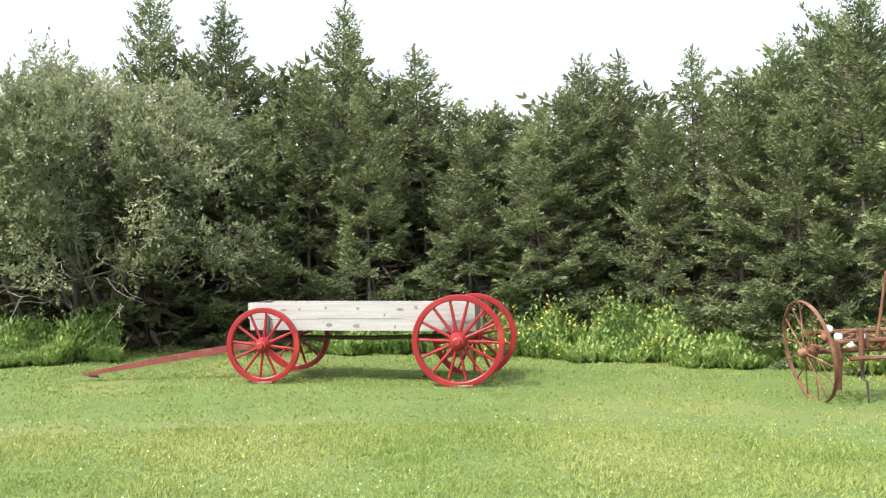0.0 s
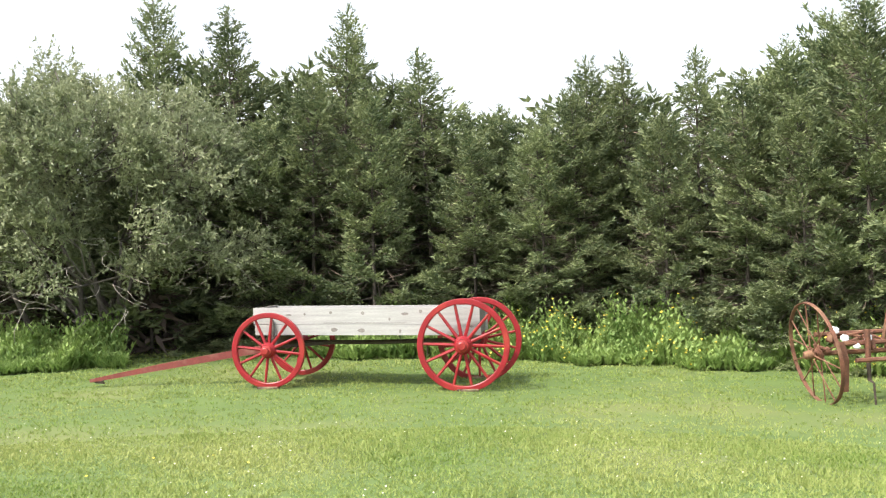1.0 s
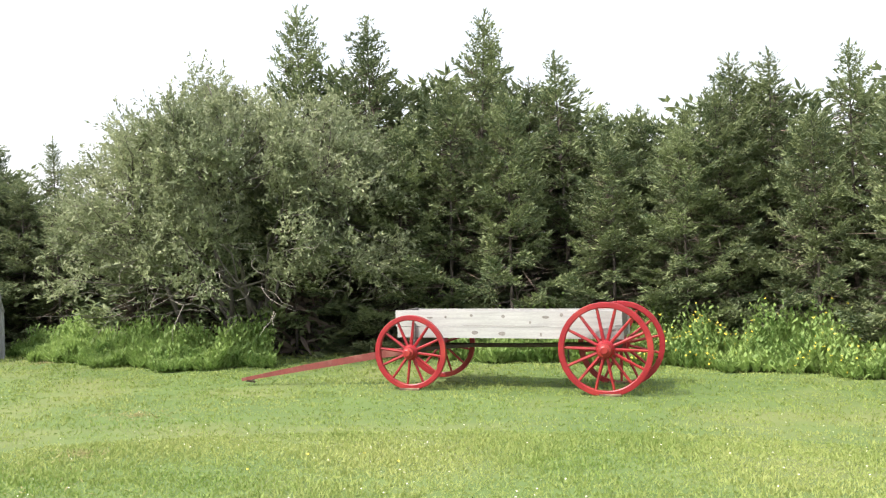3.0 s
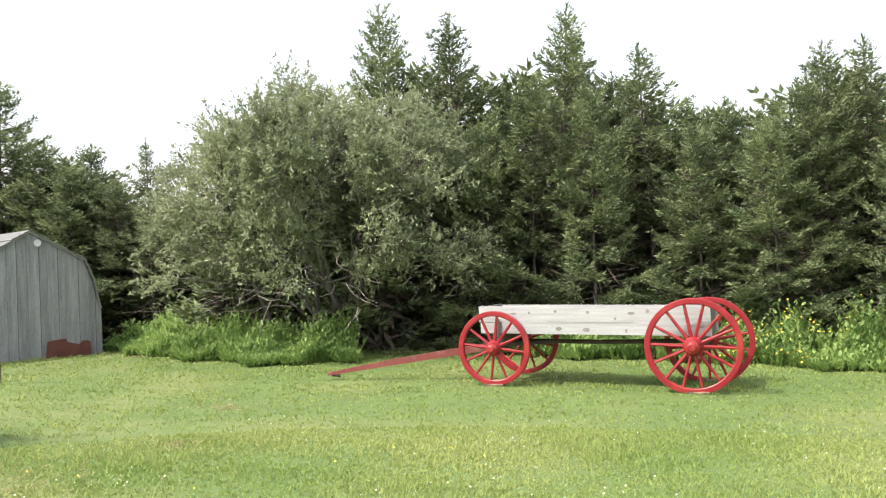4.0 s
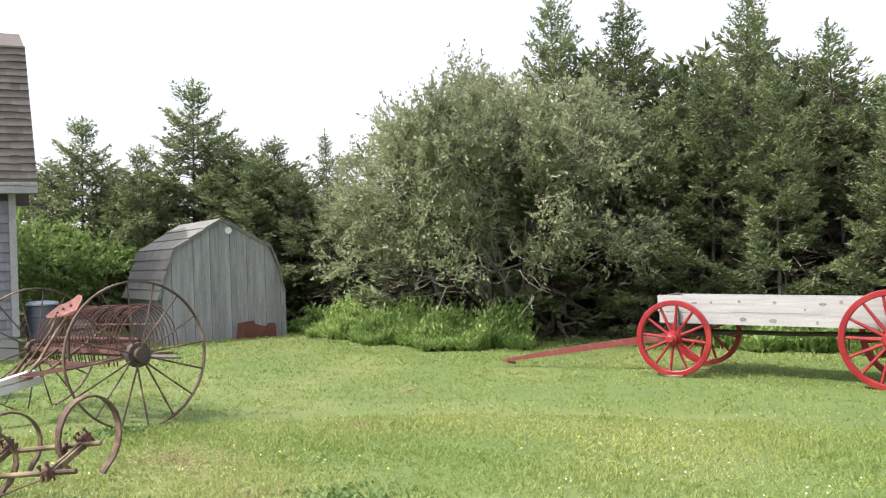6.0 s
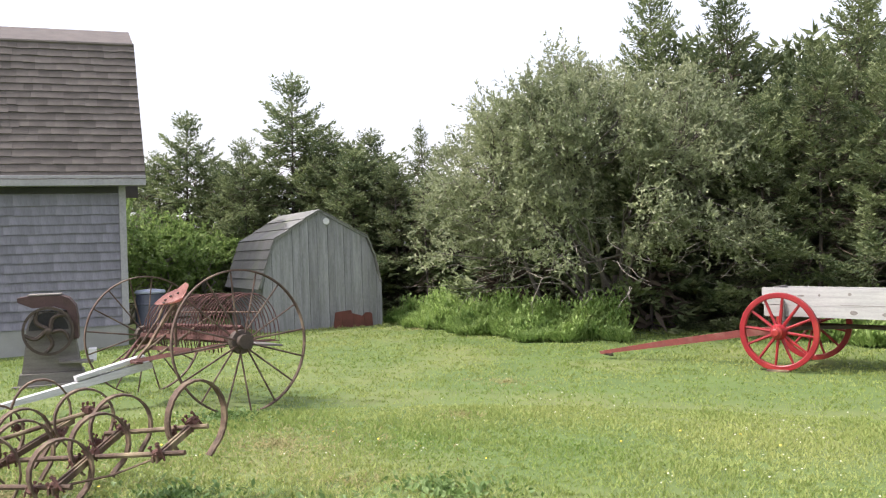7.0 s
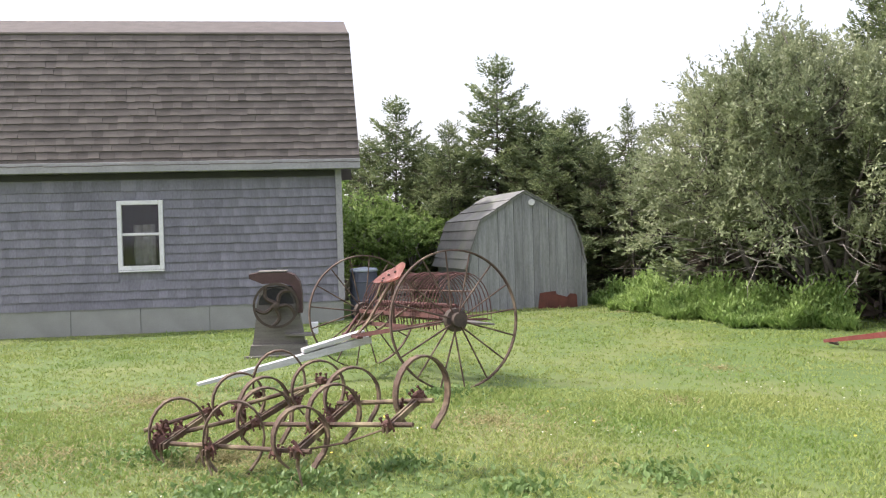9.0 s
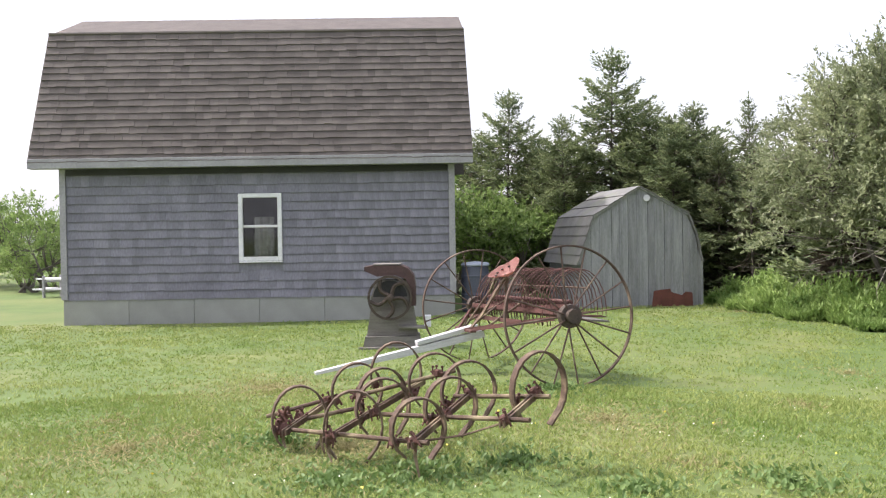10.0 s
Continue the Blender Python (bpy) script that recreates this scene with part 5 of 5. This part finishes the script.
def lawn():
    """Blades in loose tufts, finer and thicker set close by, thinning out both ways."""
    rg = np.random.default_rng(51)
    n = 72000
    d = np.concatenate([2.6 + 6.4 * rg.uniform(0, 1, 39000) ** 0.6, 8.0 + 13.5 * rg.uniform(0, 1, n - 39000) ** 0.85])
    a = rg.uniform(radians(98), radians(210), n)
    cx, cy = 0.5 + d * np.cos(a), -0.7 + d * np.sin(a)
    ok = ~((cx < -18.7) & (cy < 0) & (cy > -9)) & (cy < 13)
    cx, cy, d = cx[ok], cy[ok], d[ok]
    k = 5
    tall = np.repeat(0.55 + 0.35 * np.sin(cx * 2.3 + 1.7 * np.sin(cy * 1.3)) * np.sin(cy * 2.9) + rg.uniform(0, 0.6, len(cx)), k)
    d = np.repeat(d, k)
    x, y = np.repeat(cx, k) + rg.normal(0, 0.016, len(d)) * (0.4 + d * 0.12), np.repeat(cy, k) + rg.normal(0, 0.016, len(d)) * (0.4 + d * 0.12)
    p = np.stack([x, y, gz(x, y) - 0.004], 1)
    dirs = np.stack([rg.normal(0, 0.75, len(x)), rg.normal(0, 0.75, len(x)), np.ones(len(x))], 1)
    flat = rg.normal(0, 0.6, p.shape) + np.array([0, 0, 0.8])
    return blades(p, dirs, flat, rg.uniform(0.03, 0.06, len(x)) * tall * (0.75 + d * 0.022), rg.uniform(0.005, 0.009, len(x)) * (0.55 + 0.1 * d), 0.1, 0.3)


v, q = lawn()
grass = tagged(new("lawn_grass", np_mesh("lawn_grass", v, q, BLADE)), "short mown grass blades of the lawn", "grass", kind="stuff")
rg = np.random.default_rng(52)
n = 950
d, a = 4.6 + 9 * rg.uniform(0, 1, n) ** 1.3, rg.uniform(radians(65), radians(208), n)
pts = np.stack([0.5 + d * np.cos(a), -0.7 + d * np.sin(a), np.zeros(n)], 1)
keep = np.array([noise.noise(Vector((p[0] * 0.5, p[1] * 0.5, 3.0))) > -0.1 for p in pts])
pts = pts[keep]
pts[:, 2] = gz(pts[:, 0], pts[:, 1]) + 0.05
v, q = daisies(pts, rg, 0.007)
tagged(new("clover_flowers", np_mesh("clover_flowers", v, q, CLOVER)), "scattered white clover heads in the lawn", "clover", kind="stuff")
n = 22
d, a = rg.uniform(4.6, 7.5, n), rg.uniform(radians(140), radians(205), n)
pts = np.stack([0.5 + d * np.cos(a), -0.7 + d * np.sin(a), np.zeros(n)], 1)
pts[:, 2] = gz(pts[:, 0], pts[:, 1]) + 0.05
v, q = daisies(pts, rg, 0.01)
tagged(new("dandelions", np_mesh("dandelions", v, q, YELLOW)), "a few yellow dandelion heads in the lawn", "dandelion", kind="stuff")


def ground_patch(name, label, spots, count, leaf, width, upright, material, seed):
    """Low leaves spread round a few (x, y, radius) spots."""
    rg = np.random.default_rng(seed)
    P = []
    for x, y, r in spots:
        k = int(count * r * r)
        a, q = rg.uniform(0, math.tau, k), r * np.abs(rg.normal(0, 0.5, k))
        P.append(np.stack([x + q * np.cos(a) * 1.2, y + q * np.sin(a), np.zeros(k)], 1))
    P = np.concatenate(P)
    P[:, 2] = gz(P[:, 0], P[:, 1]) + rg.uniform(0, 0.02, len(P))
    D = rg.normal(0, 1, P.shape) * np.array([1, 1, 0]) + np.array([0, 0, upright])
    v, q = blades(P, D, rg.normal(0, 0.4, P.shape) + np.array([0, 0, 1]), rg.uniform(0.7, 1.3, len(P)) * leaf, rg.uniform(0.7, 1.3, len(P)) * width, 0.15, 0.5)
    tagged(new(name, np_mesh(name, v, q, material)), label, "grass", kind="stuff")


STRAW = leaf_mat("straw", (0.24, 0.225, 0.095), (0.42, 0.375, 0.19), 0.8, 0.3, 0.2, 1.0)
DOCK = leaf_mat("dark_clover", (0.09, 0.16, 0.045), (0.18, 0.27, 0.085), 0.5, 0.3, 0.2, 1.5)
ground_patch("dry_grass", "dry straw-coloured patches in the lawn", ((-5.15, 0.62, 0.5), (-6.0, -2.6, 0.45), (-9.5, 3.6, 0.6), (-17.2, 5.0, 0.5), (-7.3, 2.2, 0.4), (-6.6, -3.4, 0.5), (-5.6, -1.5, 1.5), (-6.6, 0.4, 1.4), (-5.6, -3.0, 1.5), (-8.5, -2.5, 1.6)), 850, 0.05, 0.009, 0.5, STRAW, 61)
ground_patch("clover_patch", "dark green clover and dock leaves in the lawn", ((-4.9, -1.0, 0.55), (-4.75, -1.5, 0.45), (-5.2, -0.4, 0.4), (-4.7, 1.1, 0.5), (-4.6, 0.2, 0.35), (-5.8, -2.0, 0.4), (-8.2, 0.2, 0.5)), 1500, 0.05, 0.03, 0.8, DOCK, 62)

# ---- shingles and blocks ----


def wedge(w, h, t0, t1):
    """A shingle: thick at its lower edge, thin at the top; x outward, y across, z up; origin at the lower edge."""
    me = bpy.data.meshes.new("shingle")
    v = [(0, -w / 2, 0), (t0, -w / 2, 0), (t0, w / 2, 0), (0, w / 2, 0), (0, -w / 2, h), (t1, -w / 2, h), (t1, w / 2, h), (0, w / 2, h)]
    f = [(0, 3, 2, 1), (4, 5, 6, 7), (0, 1, 5, 4), (1, 2, 6, 5), (2, 3, 7, 6), (3, 0, 4, 7)]
    me.from_pydata(v, [], f)
    return me


def lay(name, parent, single, joined, courses, expo, widths, spans, place, split, t0, t1, seed, jag):
    """Courses of pieces: those past the split on y as parts, the rest as one joined part. place(z, y, jitter) gives the pose of a piece."""
    rr = random.Random(seed)
    shapes = {}
    for w in widths:
        shapes[w] = wedge(w - 0.003, expo * 1.25, t0, t1)
        shapes[w].materials.append(single)
    V, Q, made = [], [], 0
    for c in range(courses):
        for y0, y1 in spans(c):
            y = y0
            while y < y1 - 0.01:
                w = rr.choice(widths)
                fit = min(w, y1 - y)
                if y1 - y - fit < 0.05:
                    fit = y1 - y
                mid = y + fit / 2
                m = place(c, mid, rr.uniform(-jag, jag), rr) @ Matrix.Diagonal((1, fit / w, 1, 1))
                if mid > split and made < 300:
                    part(name, shapes[w], None, parent, m=m)
                    made += 1
                else:
                    b = len(V)
                    V += [tuple(m @ v.co) for v in shapes[w].vertices]
                    Q += [tuple(b + i for i in p.vertices) for p in shapes[w].polygons]
                y += fit
    ob = part(name + "s_joined", np_mesh(name + "s_joined", V, Q, joined), None, parent)
    ob["kind"] = "stuff"


WE = 0.184
WC = int((WT - FT) / WE)


def wall_spans(c):
    """A course of the front wall runs from corner board to corner board, broken by the window."""
    lo, hi = BY0 + 0.115, BY1 - 0.115
    if FT + (c + 1) * WE > WZ0 - 0.03 and FT + c * WE < WZ1 + 0.01:
        return [(lo, WY0 - 0.004), (WY1 + 0.004, hi)]
    return [(lo, hi)]


lay("shingle", front_wall, SHINGLE, SHINGLE_J, WC, WE, (0.13, 0.18, 0.24, 0.31), wall_spans,
    lambda c, y, j, rr: Matrix.Translation((BX - 0.02 + rr.uniform(0, 0.004), y, FT - 0.02 + c * WE + j)) @ pose(0, 0, 0, 0, -2.2, 0),
    -2.9, 0.03, 0.006, 3, 0.009)
RL = math.hypot(KX - EX, KZ - EZ)
RE = 0.156
RC = int(RL / RE)
lean_deg = math.degrees(math.atan2(EX - KX, KZ - EZ))


def roof_span(c):
    f = c / RC
    return [(EY0 + (KY0 - EY0) * f, EY1 + (KY1 - EY1) * f)]


lay("roof_shingle", roof, ROOF, ROOF_J, RC, RE, (0.17, 0.22, 0.3), roof_span,
    lambda c, y, j, rr: Matrix.Translation((EX + (KX - EX) * c / RC + 0.006, y, EZ + (KZ - EZ) * c / RC + j)) @ pose(0, 0, 0, 0, -lean_deg - 0.8, 0),
    -2.2, 0.03, 0.005, 4, 0.009)
part("ridge_cap", tube(bmesh.new(), [(KX + 0.01, KY0, KZ + 0.02), (KX + 0.01, KY1, KZ + 0.02)], 0.035, 6), ROOF, barn)
block = bpy.data.meshes.new("block")
bb = one_box((0, 0, 0), (0.03, 1.362, FT - BZ - 0.02), bevel=0.004)
bb.to_mesh(block)
bb.free()
block.materials.append(CONCRETE)
y = BY0 + 0.69
while y < BY1 - 0.2:
    part("block", block, None, barn, m=pose(BX - 0.025, y, (FT + BZ) / 2))
    y += 1.372
